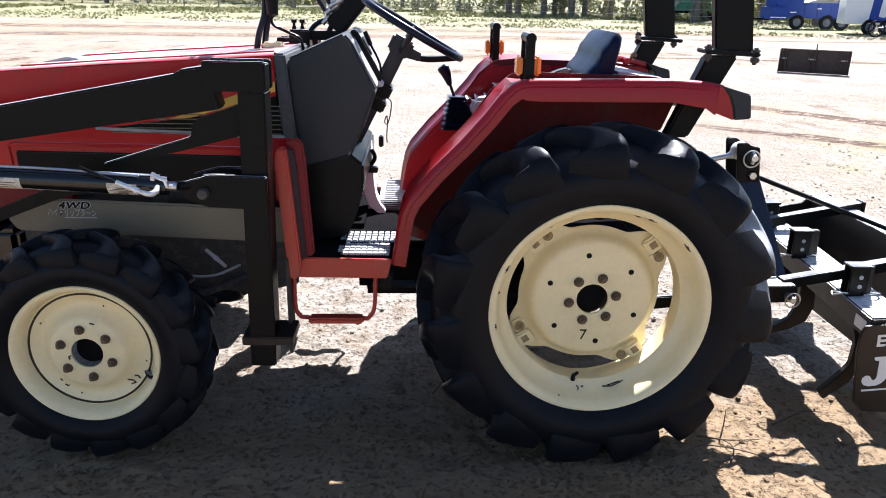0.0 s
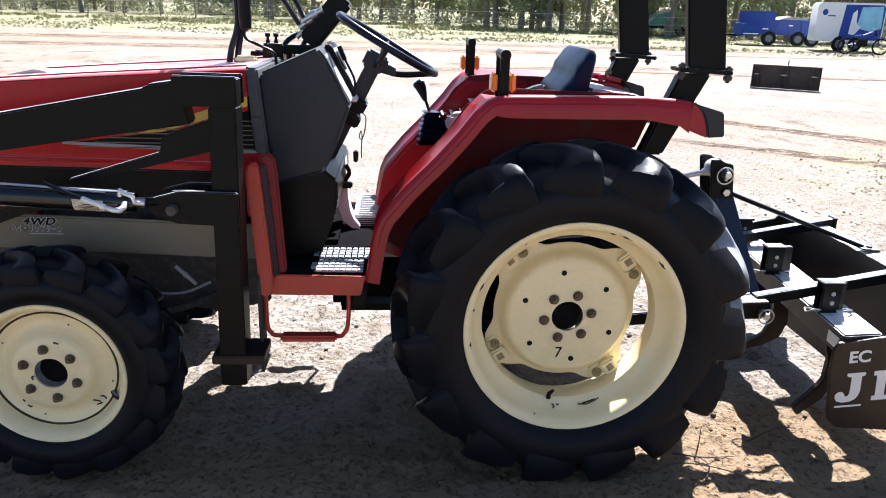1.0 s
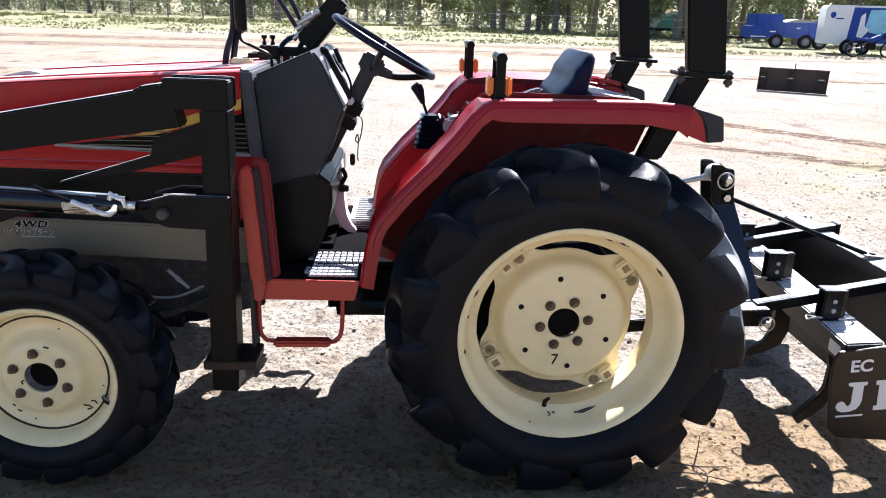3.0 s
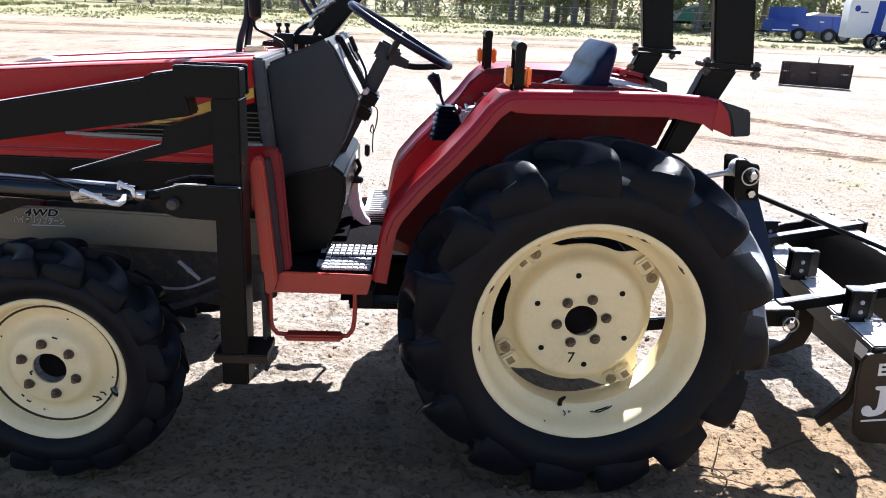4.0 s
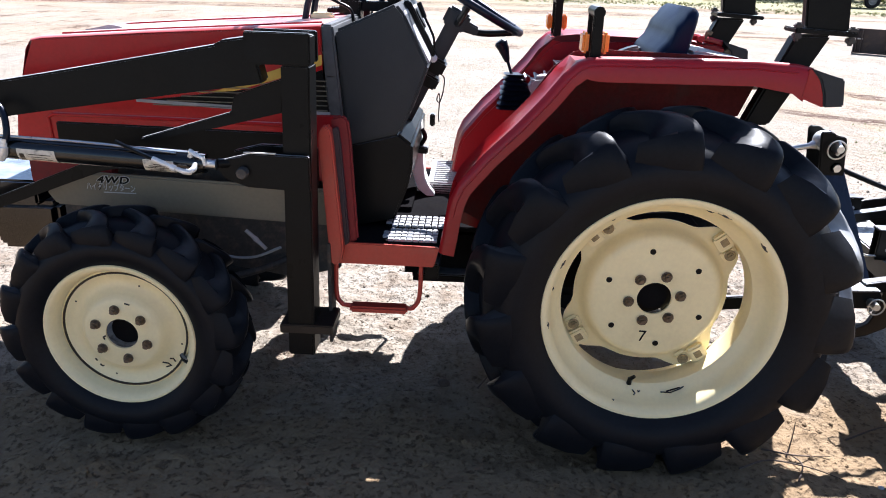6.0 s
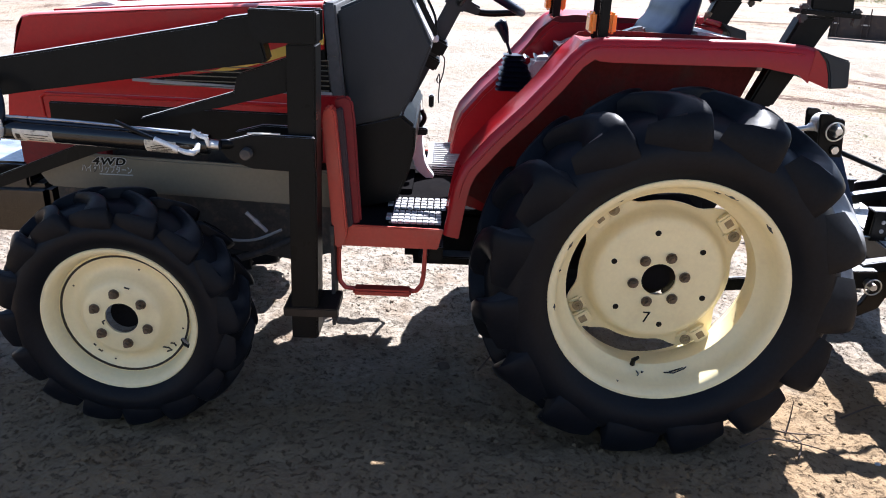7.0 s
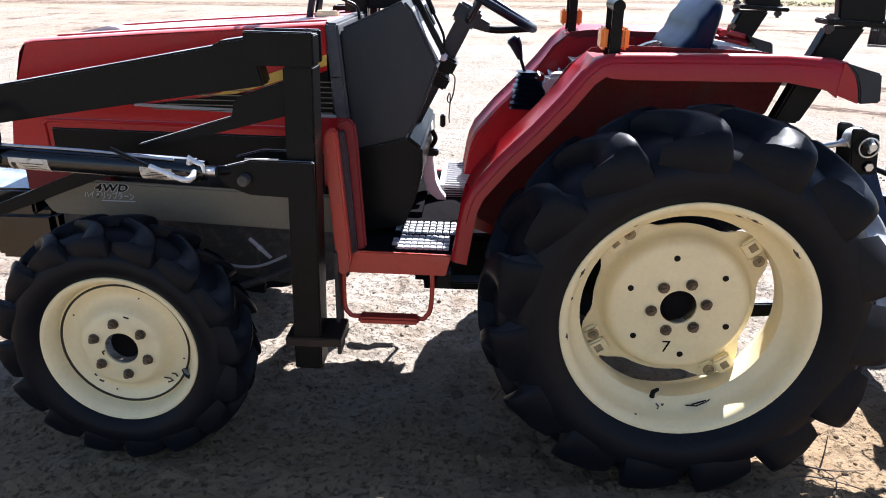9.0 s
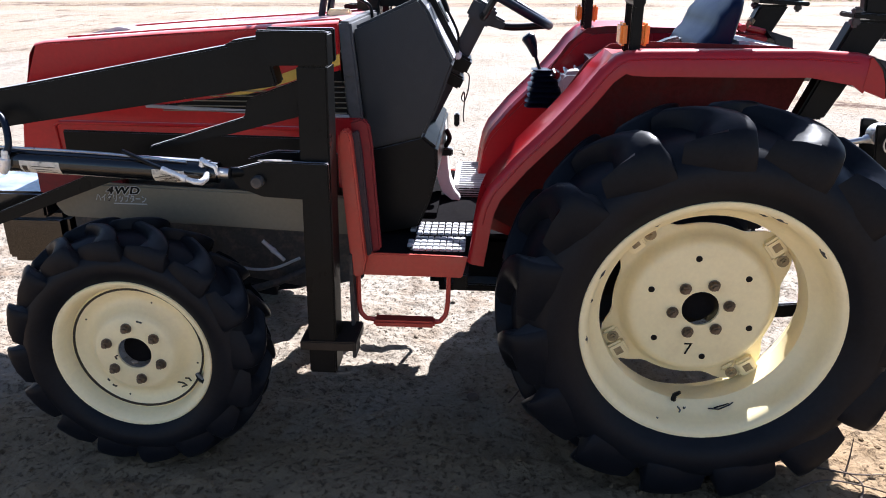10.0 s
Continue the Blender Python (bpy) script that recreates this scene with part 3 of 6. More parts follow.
# platform, step
bm = bmesh.new()
box(bm, -0.93, -0.6, 0.2, 1.1, 0.59, 0.603, 0.003)
box(bm, -0.605, -0.3, 0.40, 0.9, 0.585, 0.6, 0.003)
part("floor_plate", bm, FLOOR_RUBBER, tractor, "black rubber covered floor plate")
for mm in (None, mirror_y()):
    bm = bmesh.new()
    prism(bm, [(-0.935, 0.612), (-0.62, 0.606), (-0.635, 0.543), (-0.935, 0.545)], 0.19, 0.202, 0.003, mm)
    prism(bm, [(-0.962, 0.93), (-0.957, 0.952), (-0.945, 0.963), (-0.931, 0.957), (-0.925, 0.935), (-0.898, 0.60), (-0.91, 0.553), (-0.935, 0.553), (-0.942, 0.62)], 0.155, 0.20, 0.005, mm)
    frame_part = part("step_frame", bm, ORANGE_RED, tractor, "faded red step frame at the edge of the floor")
    bm = bmesh.new()
    prism(bm, [(-0.932, 0.945), (-0.912, 0.955), (-0.905, 0.90), (-0.885, 0.612), (-0.902, 0.60)], 0.185, 0.208, 0.004, mm)
    part("pad_strip", bm, MAROON_GREY, frame_part, "worn grey strip")
    bm = bmesh.new()
    prism(bm, [(-0.935, 0.975), (-0.905, 0.985), (-0.886, 0.972), (-0.879, 0.92), (-0.862, 0.615), (-0.90, 0.60)], 0.205, 0.226, 0.006, mm)
    part("flange", bm, DARK_RED, frame_part, "dark red flange")
    bm = bmesh.new()
    prism(bm, [(-1.06, 0.955), (-0.93, 0.955), (-0.90, 0.76), (-0.93, 0.74), (-1.06, 0.76)], HY - 0.012, HY + 0.004, 0.003, mm)
    part("rear_side_panel", bm, RED, tractor, "red panel below the vent")
    bm = bmesh.new()
    tube(bm, [mm @ Vector(p) if mm else p for p in curve([(-0.928, 0.20, 0.56), (-0.928, 0.195, 0.45), (-0.915, 0.19, 0.418), (-0.885, 0.19, 0.408), (-0.72, 0.19, 0.405), (-0.69, 0.19, 0.415), (-0.676, 0.195, 0.45), (-0.672, 0.20, 0.56)], 5)], 0.007, 8)
    st = part("step", bm, ORANGE_RED, tractor, "red bent tube step")
    bm = bmesh.new()
    box(bm, -0.885, -0.71, 0.165, 0.21, 0.395, 0.415, 0.006, mm)
    part("tread", bm, ORANGE_RED, st)

# fenders
def fender(mm, name):
    path = [(-0.622, 0.598), (-0.613, 0.655), (-0.604, 0.715), (-0.594, 0.762), (-0.574, 0.808), (-0.503, 0.895), (-0.415, 0.985), (-0.347, 1.063), (-0.302, 1.122), (-0.268, 1.154), (-0.238, 1.167), (-0.19, 1.170), (0.0, 1.173), (0.2, 1.175), (0.31, 1.168), (0.350, 1.159)]
    yo, yi = 0.165, 0.40
    bm = bmesh.new()
    rows = []
    for i, (x, z) in enumerate(path):
        a, b = path[max(i - 1, 0)], path[min(i + 1, len(path) - 1)]
        dx, dz = b[0] - a[0], b[1] - a[1]
        l = math.hypot(dx, dz)
        nx, nz = dz / l, -dx / l
        h = 0.046 if i < 9 else (0.050, 0.060, 0.064, 0.066, 0.066, 0.076, 0.088)[i - 9]     # the side is deeper along the top
        g = 0.020 if i < 9 else 0.004         # hollow between the two rolled edges
        e = 0.0 if i < 10 else 0.016          # the top falls away to the inside
        cs = [(yo, h), (yo, 0.016), (yo + 0.006, 0.005), (yo + 0.018, 0.0), (yo + 0.035, g * 0.5), (yo + 0.08, g + e * 0.4), (yi - 0.06, g + e), (yi - 0.02, 0.004 + e), (yi, 0.012 + e), (yi, 0.040 + e), (yo + 0.03, g + 0.012), (yo + 0.01, 0.022), (yo + 0.008, h)]
        rows.append([bm.verts.new((x + nx * d, y, z + nz * d)) for y, d in cs])
    for p, q in zip(rows, rows[1:]):
        for k in range(len(cs)):
            k2 = (k + 1) % len(cs)
            bm.faces.new((p[k], p[k2], q[k2], q[k]))
    bm.faces.new(rows[0])
    bm.faces.new(rows[-1][::-1])
    prism(bm, [(0.332, 1.158), (0.340, 1.158), (0.366, 1.129), (0.379, 1.096), (0.387, 1.059), (0.325, 1.082)], yo - 0.001, yo + 0.014, 0.002)
    prism(bm, [(x + 0.012, z - 0.026) for x, z in path[1:-1]] + [(0.27, 1.08), (0.20, 0.98), (0.1, 0.92), (-0.05, 0.86), (-0.3, 0.72), (-0.45, 0.58)], yi, yi + 0.008, 0.0)
    if mm:
        bm.transform(mm)
    f = part(name, bm, RED, tractor, "glossy red wheel fender with a rolled lip, dusty on top")
    for off, rad in ((0.022, 0.0022),):
        bm = bmesh.new()
        line = []
        for i, (x, z) in enumerate(path[2:-1]):
            a, b = path[i + 1], path[i + 3]
            l = math.hypot(b[0] - a[0], b[1] - a[1])
            line.append((x + (b[1] - a[1]) / l * off, yo, z - (b[0] - a[0]) / l * off))
        tube(bm, line, rad, 8)
        if mm:
            bm.transform(mm)
        part("pressed_bead", bm, RED, f)
    # extra darker red sheet: the shade inside the fender as colour
    bm = bmesh.new()
    prism(bm, [(-0.60, 0.68), (-0.56, 0.745), (-0.31, 1.112), (-0.25, 1.16), (-0.18, 1.168), (0.2, 1.160), (0.305, 1.145), (0.280, 1.07), (0.25, 0.99), (0.1, 0.93), (-0.05, 0.87), (-0.3, 0.73), (-0.45, 0.6)], yi - 0.006, yi - 0.002, 0.0, mm)
    part("shade_liner", bm, SHADED_RED, f, "dark red sheet painting the shade inside the fender")
    bm = bmesh.new()
    prism(bm, [(0.337, 1.160), (0.402, 1.141), (0.428, 1.135), (0.439, 1.064), (0.388, 1.060), (0.381, 1.096), (0.367, 1.129)], yo - 0.004, yi, 0.004, mm)
    part("tail_cap", bm, PLASTIC, f, "dark grey plastic end cap")
    return f


for mm in (None, mirror_y()):
    f = fender(mm, "fender")
    bm = bmesh.new()
    hx = -0.217 if not mm else -0.240
    box(bm, hx - 0.014, hx + 0.014, 0.213, 0.223, 1.15, 1.276, 0.003, mm)
    box(bm, hx - 0.014, hx + 0.014, 0.305, 0.315, 1.15, 1.276, 0.003, mm)
    tube(bm, [mm @ Vector(p) if mm else p for p in ((hx, 0.205, 1.279), (hx, 0.323, 1.279))], 0.0155, 14)
    part("grab_handle", bm, BLACK, f, "black grab handle")
    for sx in (-0.036, 0.018):
        bm = bmesh.new()
        box(bm, hx + sx, hx + sx + 0.018, 0.222, 0.285, 1.172, 1.227, 0.006, mm)
        part("indicator", bm, ORANGE, f, "orange indicator lamp")

# roll bar
for mm in (None, mirror_y()):
    bm = bmesh.new()
    prism(bm, [(0.228, 0.985), (0.300, 0.985), (0.425, 1.235), (0.330, 1.235)], 0.28, 0.33, 0.006, mm)
    lower = part("roll_bar_leg", bm, BLACK, tractor, "black raked lower leg of the roll bar")
    bm = bmesh.new()
    prism(bm, [(0.348, 1.252), (0.466, 1.246), (0.366, 2.0), (0.250, 2.0)], 0.275, 0.308, 0.005, mm)
    part("roll_bar_post", bm, BLACK, tractor, "black square tube roll bar post")
    bm = bmesh.new()
    prism(bm, [(0.318, 1.241), (0.484, 1.233), (0.484, 1.246), (0.318, 1.254)], 0.262, 0.348, 0.003, mm)
    part("mounting_flange", bm, BLACK, lower)
    for bx, bz in ((0.328, 1.248), (0.473, 1.240)):
        bm = bmesh.new()
        tube(bm, [(bx, 0.275, bz - 0.03), (bx, 0.275, bz + 0.02)], 0.0065, 8)
        box(bm, bx - 0.011, bx + 0.011, 0.264, 0.286, bz - 0.024, bz - 0.008, 0.003)
        box(bm, bx - 0.011, bx + 0.011, 0.264, 0.286, bz + 0.005, bz + 0.016, 0.003)
        if mm:
            bm.transform(mm)
        part("flange_bolt", bm, IRON, lower)
bm = bmesh.new()
box(bm, 0.250, 0.366, 0.275, 2 * MID - 0.275, 2.0, 2.06, 0.006)
part("roll_bar_top", bm, BLACK, tractor)

# seat
bm = bmesh.new()
prism(bm, [(-0.28, 1.0), (0.06, 1.0), (0.06, 1.08), (-0.24, 1.1), (-0.29, 1.07)], 0.44, 0.86, 0.03)
seat = part("seat", bm, VINYL, tractor, "black vinyl seat cushion")
bm = bmesh.new()
front = [(-0.048 + 0.126 * k / 11 + 0.006 * math.sin(k * 1.7) - 0.06 * (k / 11) * (1 - k / 11), 1.0 + 0.262 * k / 11) for k in range(12)]
near = front + [(0.088, 1.279), (0.100, 1.287), (0.113, 1.285), (0.122, 1.274), (0.121, 1.25), (0.110, 1.19), (0.092, 1.11), (0.07, 1.0)]
rows = []
for yy, sc in ((0.458, 0.55), (0.460, 0.74), (0.468, 0.87), (0.482, 0.95), (0.505, 1.0), (0.795, 1.0), (0.818, 0.95), (0.832, 0.87), (0.840, 0.74), (0.842, 0.55)):
    rows.append([bm.verts.new((0.055 + (x - 0.055) * sc, yy, 1.12 + (z - 1.12) * (0.5 + 0.5 * sc))) for x, z in near])
for p, q in zip(rows, rows[1:]):
    for k in range(len(near)):
        bm.faces.new((p[k], p[(k + 1) % len(near)], q[(k + 1) % len(near)], q[k]))
bm.faces.new(rows[0])
bm.faces.new(rows[-1][::-1])
part("backrest", bm, NAVY, tractor, "black vinyl backrest with horizontal ribs")
bm = bmesh.new()
prism(bm, [(-0.165, 1.128), (-0.150, 1.148), (-0.085, 1.176), (-0.06, 1.180), (-0.052, 1.172), (-0.062, 1.13), (-0.1, 1.10)], 0.405, 0.45, 0.008)
part("armrest", bm, DUSTY_BLACK, seat, "black armrest with pale blotches")

# box behind the seat and small lever parts
bm = bmesh.new()
prism(bm, [(0.1, 1.06), (0.1, 1.165), (0.13, 1.168), (0.36, 1.118), (0.36, 1.06)], 0.44, 0.86, 0.01)
part("hydraulics_cover", bm, MATGREY, tractor, "pale dusty cover behind the seat")
bm = bmesh.new()
tube(bm, curve([(0.16, 0.88, 1.12), (0.2, 0.9, 1.17), (0.27, 0.92, 1.165), (0.34, 0.93, 1.15)], 5), 0.012, 8)
lathe(bm, [(0, -0.016), (0.012, -0.016), (0.016, 0), (0.012, 0.016), (0, 0.016)], 12, (0.255, 0.9, 1.166))
part("hitch_lever", bm, RED, tractor, "red hitch control lever")
bm = bmesh.new()
tube(bm, [(0.268, 0.9, 1.165), (0.275, 0.9, 1.18), (0.28, 0.9, 1.185), (0.288, 0.9, 1.195)], [0.006, 0.007, 0.013, 0.010], 10)
part("lever_knob", bm, RUST, tractor, "worn brown lever knob")

# steering
bm = bmesh.new()
SW = Matrix.Translation((-0.560, MID, 1.279)) @ Matrix.Rotation(radians(29.5), 4, "Y")
ring = [SW @ Vector((0.186 * math.cos(a), 0.186 * math.sin(a), 0)) for a in [k * math.tau / 48 for k in range(49)]]
tube(bm, ring, 0.0125, 12, False)
part("steering_wheel", bm, VINYL, tractor, "black steering wheel")
for k, a in enumerate((2, 90, 270)):
    a = radians(a)
    bm = bmesh.new()
    tube(bm, curve([SW @ Vector((0.02 * math.cos(a), 0.02 * math.sin(a), -0.085)), SW @ Vector((0.09 * math.cos(a), 0.09 * math.sin(a), -0.062)), SW @ Vector((0.183 * math.cos(a), 0.183 * math.sin(a), -0.002))], 5), 0.011, 10)
    part("spoke", bm, BLACK, tractor)
COL = Matrix.Translation((-0.685, MID, 1.06)) @ Matrix.Rotation(radians(27), 4, "Y")
bm = bmesh.new()
box(bm, -0.026, 0.026, -0.03, 0.03, -0.26, 0.20, 0.008, COL)
part("steering_column", bm, PLASTIC, tractor, "dark grey steering column")
bm = bmesh.new()
box(bm, -0.04, 0.04, -0.055, 0.055, 0.155, 0.215, 0.008, COL)
box(bm, 0.03, 0.08, -0.02, 0.02, 0.165, 0.195, 0.006, COL)
part("column_head", bm, PLASTIC, tractor, "dark grey housing under the steering wheel")
bm = bmesh.new()
box(bm, -0.045, 0.042, -0.05, 0.05, 0.0, 0.05, 0.008, COL)
box(bm, -0.03, 0.045, -0.04, 0.04, -0.05, -0.01, 0.006, COL)
part("column_bracket", bm, BLACK, tractor, "black column bracket")
bm = bmesh.new()
tube(bm, curve([(-0.678, 0.60, 1.095), (-0.672, 0.60, 1.125), (-0.672, 0.60, 1.165), (-0.695, 0.60, 1.215), (-0.705, 0.60, 1.232)], 5), 0.004, 8)
tube(bm, curve([(-0.703, 0.60, 1.228), (-0.712, 0.60, 1.25), (-0.722, 0.60, 1.272)], 4), 0.008, 8)
part("throttle_lever", bm, BLACK, tractor, "thin throttle lever with black grip")

# instrument panel on the sloping face of the cowl
n = Vector((0.171, 0, 0.097)).normalized()
bm = bmesh.new()
prism(bm, [(-0.755, 1.255), (-0.676, 1.112), (-0.672, 1.116), (-0.750, 1.258)], HY + 0.03, 2 * MID - HY - 0.03, 0.001)
dash = part("instrument_panel", bm, MATGREY, tractor, "pale grey instrument panel on the cowl")
for k, (u, y, r) in enumerate(((0.3, 0.56, 0.035), (0.3, 0.74, 0.035), (0.65, 0.65, 0.02))):
    p = Vector((-0.755, y, 1.257)).lerp(Vector((-0.674, y, 1.112)), u)
    bm = bmesh.new()
    tube(bm, [p - n * 0.002, p + n * 0.010], r, 20)
    part("gauge", bm, BLACK, dash)
bm = bmesh.new()
prism(bm, [(-0.765, 1.28), (-0.742, 1.279), (-0.660, 1.128), (-0.672, 1.107)], 0.52, 0.545, 0.004)
part("panel_edge", bm, BLACK, tractor, "black raised edge of the instrument panel")
bm = bmesh.new()
prism(bm, [(-0.70, 1.15), (-0.655, 1.105), (-0.668, 1.095), (-0.69, 1.11)], 0.52, 0.60, 0.004)
part("switch_block", bm, WHITE, tractor, "small pale switch block")

# hanging wire and hook at the column
bm = bmesh.new()
tube(bm, curve([(-0.668, 0.7, 1.045), (-0.64, 0.7, 1.03), (-0.640, 0.7, 0.99), (-0.648, 0.7, 0.955), (-0.655, 0.7, 0.945), (-0.662, 0.7, 0.955), (-0.655, 0.7, 0.975), (-0.652, 0.7, 0.955), (-0.655, 0.7, 0.90), (-0.653, 0.7, 0.878)], 5), 0.0022, 6)
part("hook_wire", bm, IRON, tractor, "dark bent wire with a hook")

# gear lever, boot and box by the far fender
bm = bmesh.new()
tube(bm, curve([(-0.385, 0.9, 0.985), (-0.405, 0.9, 1.03), (-0.422, 0.9, 1.075)], 4), 0.0055, 8)
tube(bm, [(-0.420, 0.9, 1.065), (-0.425, 0.9, 1.08), (-0.435, 0.9, 1.108), (-0.447, 0.9, 1.13), (-0.452, 0.9, 1.137)], [0.009, 0.013, 0.02, 0.024, 0.017], 12)
part("gear_lever", bm, VINYL, tractor, "black gear lever with a pear shaped knob")
bm = bmesh.new()
rings = []
for k in range(15):
    rr, c = 0.080 - 0.0032 * k - (0.014 if k % 2 else 0), -0.372 - 0.0015 * k + 0.003 * math.sin(2.1 * k)
    rings.append([bm.verts.new((c + sx * rr, 0.9 + sy * rr, 0.905 + 0.0085 * k)) for sx, sy in ((-1, -0.8), (-0.8, -1), (0.8, -1), (1, -0.8), (1, 0.8), (0.8, 1), (-0.8, 1), (-1, 0.8))])
for p, q in zip(rings, rings[1:]):
    for j in range(8):
        bm.faces.new((p[j], p[(j + 1) % 8], q[(j + 1) % 8], q[j]))
bm.faces.new(rings[-1])
part("lever_boot", bm, VINYL, tractor, "black pleated rubber boot")
bm = bmesh.new()
prism(bm, [(-0.345, 0.975), (-0.35, 1.015), (-0.335, 1.036), (-0.24, 1.044), (-0.15, 1.01), (-0.15, 0.9), (-0.27, 0.9)], 0.74, 0.815, 0.015)
part("tool_box", bm, MATGREY, tractor, "pale blue grey plastic tray by the seat")
bm = bmesh.new()
for k in range(5):
    tube(bm, curve([(-0.355 + 0.035 * k, 0.83, 1.02), (-0.36 + 0.035 * k, 0.85, 1.030 + 0.006 * (k % 3)), (-0.34 + 0.035 * k, 0.87, 1.02)], 4), 0.0035, 6)
part("control_linkage", bm, BRIGHT, tractor, "small bright control links")
bm = bmesh.new()
tube(bm, [(-0.36, 0.885, 0.91), (-0.362, 0.885, 0.72)], 0.0022, 6)
part("cable", bm, ZINC, tractor)

# pedals and far floor
bm = bmesh.new()
pts = [(-0.715, 0.87), (-0.71, 0.80), (-0.706, 0.73), (-0.698, 0.67), (-0.682, 0.635), (-0.662, 0.615), (-0.664, 0.600), (-0.69, 0.602), (-0.725, 0.63), (-0.742, 0.68), (-0.748, 0.76)]
prism(bm, pts, 0.72, 0.80, 0.003)
part("transmission_shield", bm, WHITE, tractor, "pale curved shield in front of the floor")
bm = bmesh.new()
box(bm, -0.690, -0.40, 0.755, 1.09, 0.602, 0.645, 0.006)
mt = part("ribbed_mat", bm, MATGREY, tractor, "pale grey ribbed floor mat")
for k in range(11):
    bm = bmesh.new()
    y0 = 0.77 + 0.028 * k
    box(bm, -0.67, -0.42, y0, y0 + 0.012, 0.644, 0.651, 0.002)
    part("mat_rib", bm, MATGREY, mt)
for k in range(4):
    bm = bmesh.new()
    z0 = 0.608 + 0.0085 * k
    box(bm, -0.67, -0.42, 0.7525, 0.757, z0, z0 + 0.004, 0.0)
    part("mat_groove", bm, BLACK, mt)
bm = bmesh.new()
tube(bm, curve([(-0.712, 0.71, 0.85), (-0.70, 0.71, 0.82), (-0.715, 0.71, 0.79)], 4), 0.008, 8)
box(bm, -0.728, -0.688, 0.69, 0.73, 0.765, 0.79, 0.004)
part("clutch_link", bm, BLACK, tractor, "black pedal linkage")
bm = bmesh.new()
box(bm, -0.69, -0.672, 0.80, 0.84, 0.84, 0.885, 0.004)
part("brake_pedal", bm, BLACK, tractor, "black brake pedal linkage")

# two tread pads on the near floor
for k, (x0, x1, y0, y1) in enumerate(((-0.800, -0.612, 0.345, 0.45), (-0.795, -0.628, 0.215, 0.325))):
    bm = bmesh.new()
    prism(bm, [(x0 + 0.02, -y0), (x1, -y0), (x1, -y1), (x0 + 0.02, -y1), (x0, -y1 + 0.03), (x0, -y0 - 0.03)], 0, 0.006, 0.001, Matrix.Translation((0, 0, 0.604)) @ Matrix.Rotation(radians(90), 4, "X") @ Matrix.Diagonal((1, 1, -1, 1)) @ Matrix.Diagonal((1, 1, -1, 1)))
    bm.transform(Matrix())
    pad = part("foot_pad", bm, FLOOR_RUBBER, tractor, "rubber foot pad with raised blocks")
    nx, ny = 9, 4
    for i in range(nx):
        for j in range(ny):
            if i == 0 and j in (0, ny - 1):
                continue
            cx, cy = x0 + (i + 0.5) * (x1 - x0) / nx, y0 + (j + 0.5) * (y1 - y0) / ny
            bm = bmesh.new()
            box(bm, cx - 0.0082, cx + 0.0082, cy - 0.0095, cy + 0.0095, 0.609, 0.618, 0.0015)
            part("pad_block", bm, MATGREY, pad)
# tank and brackets under the floor
bm = bmesh.new()
box(bm, -0.70, -0.52, 0.42, 0.62, 0.40, 0.425, 0.004)
box(bm, -0.66, -0.62, 0.2, 0.44, 0.50, 0.55, 0.004)
part("floor_bracket", bm, BLACK, tractor, "black bracket below the floor")
bm = bmesh.new()
tube(bm, curve([(-1.33, 0.3, 0.52), (-1.27, 0.3, 0.505), (-1.2, 0.3, 0.51), (-1.12, 0.3, 0.545)], 6), 0.0045, 8)
part("brake_pipe", bm, MATGREY, tractor, "curved pale pipe behind the front wheel")
bm = bmesh.new()
tube(bm, [(-1.215, 0.26, 0.612), (-1.19, 0.26, 0.588), (-1.189, 0.26, 0.587), (-1.182, 0.26, 0.580), (-1.181, 0.26, 0.579), (-1.155, 0.26, 0.553)], [0.006, 0.0065, 0.0085, 0.0085, 0.0065, 0.0055], 10)
part("grease_fitting", bm, MATGREY, tractor, "bright tube end behind the front wheel")

# loader valve and hoses on the far side of the hood
bm = bmesh.new()
box(bm, -1.02, -0.945, 0.86, 0.94, 1.185, 1.262, 0.005)
box(bm, -0.955, -0.80, 0.88, 0.93, 1.225, 1.258, 0.004)
vb = part("valve_bracket", bm, BLACK, tractor, "dark valve bracket beside the hood")
for k, x0 in enumerate((-1.005, -0.975)):
    bm = bmesh.new()
    tube(bm, [(x0, 0.9, 1.26), (x0, 0.9, 1.27), (x0, 0.9, 1.275), (x0, 0.9, 1.283), (x0, 0.9, 1.285), (x0, 0.9, 1.297)], [0.008, 0.008, 0.005, 0.005, 0.010, 0.010], 10)
    part("knob", bm, BLACK, vb)
VA = Matrix.Translation((-0.80, 0.92, 1.335)) @ Matrix.Rotation(radians(40), 4, "Y")
bm = bmesh.new()
box(bm, -0.04, 0.04, -0.05, 0.05, -0.09, 0.12, 0.012, VA)
part("control_valve", bm, BLACK, tractor, "black hydraulic control valve")
for k, (a, b) in enumerate((((-0.90, 0.90, 1.285), (-0.845, 0.90, 1.33)), ((-0.885, 0.88, 1.32), (-0.82, 0.88, 1.37)), ((-0.87, 0.87, 1.345), (-0.80, 0.87, 1.385)))):
    bm = bmesh.new()
    A, B = Vector(a), Vector(b)
    tube(bm, [A, A.lerp(B, 0.4), A.lerp(B, 0.41), A.lerp(B, 0.7), A.lerp(B, 0.71), B], [0.011, 0.011, 0.016, 0.016, 0.011, 0.011], 10)
    part("hose_fitting", bm, ZINC, tractor, "bright hose fitting")
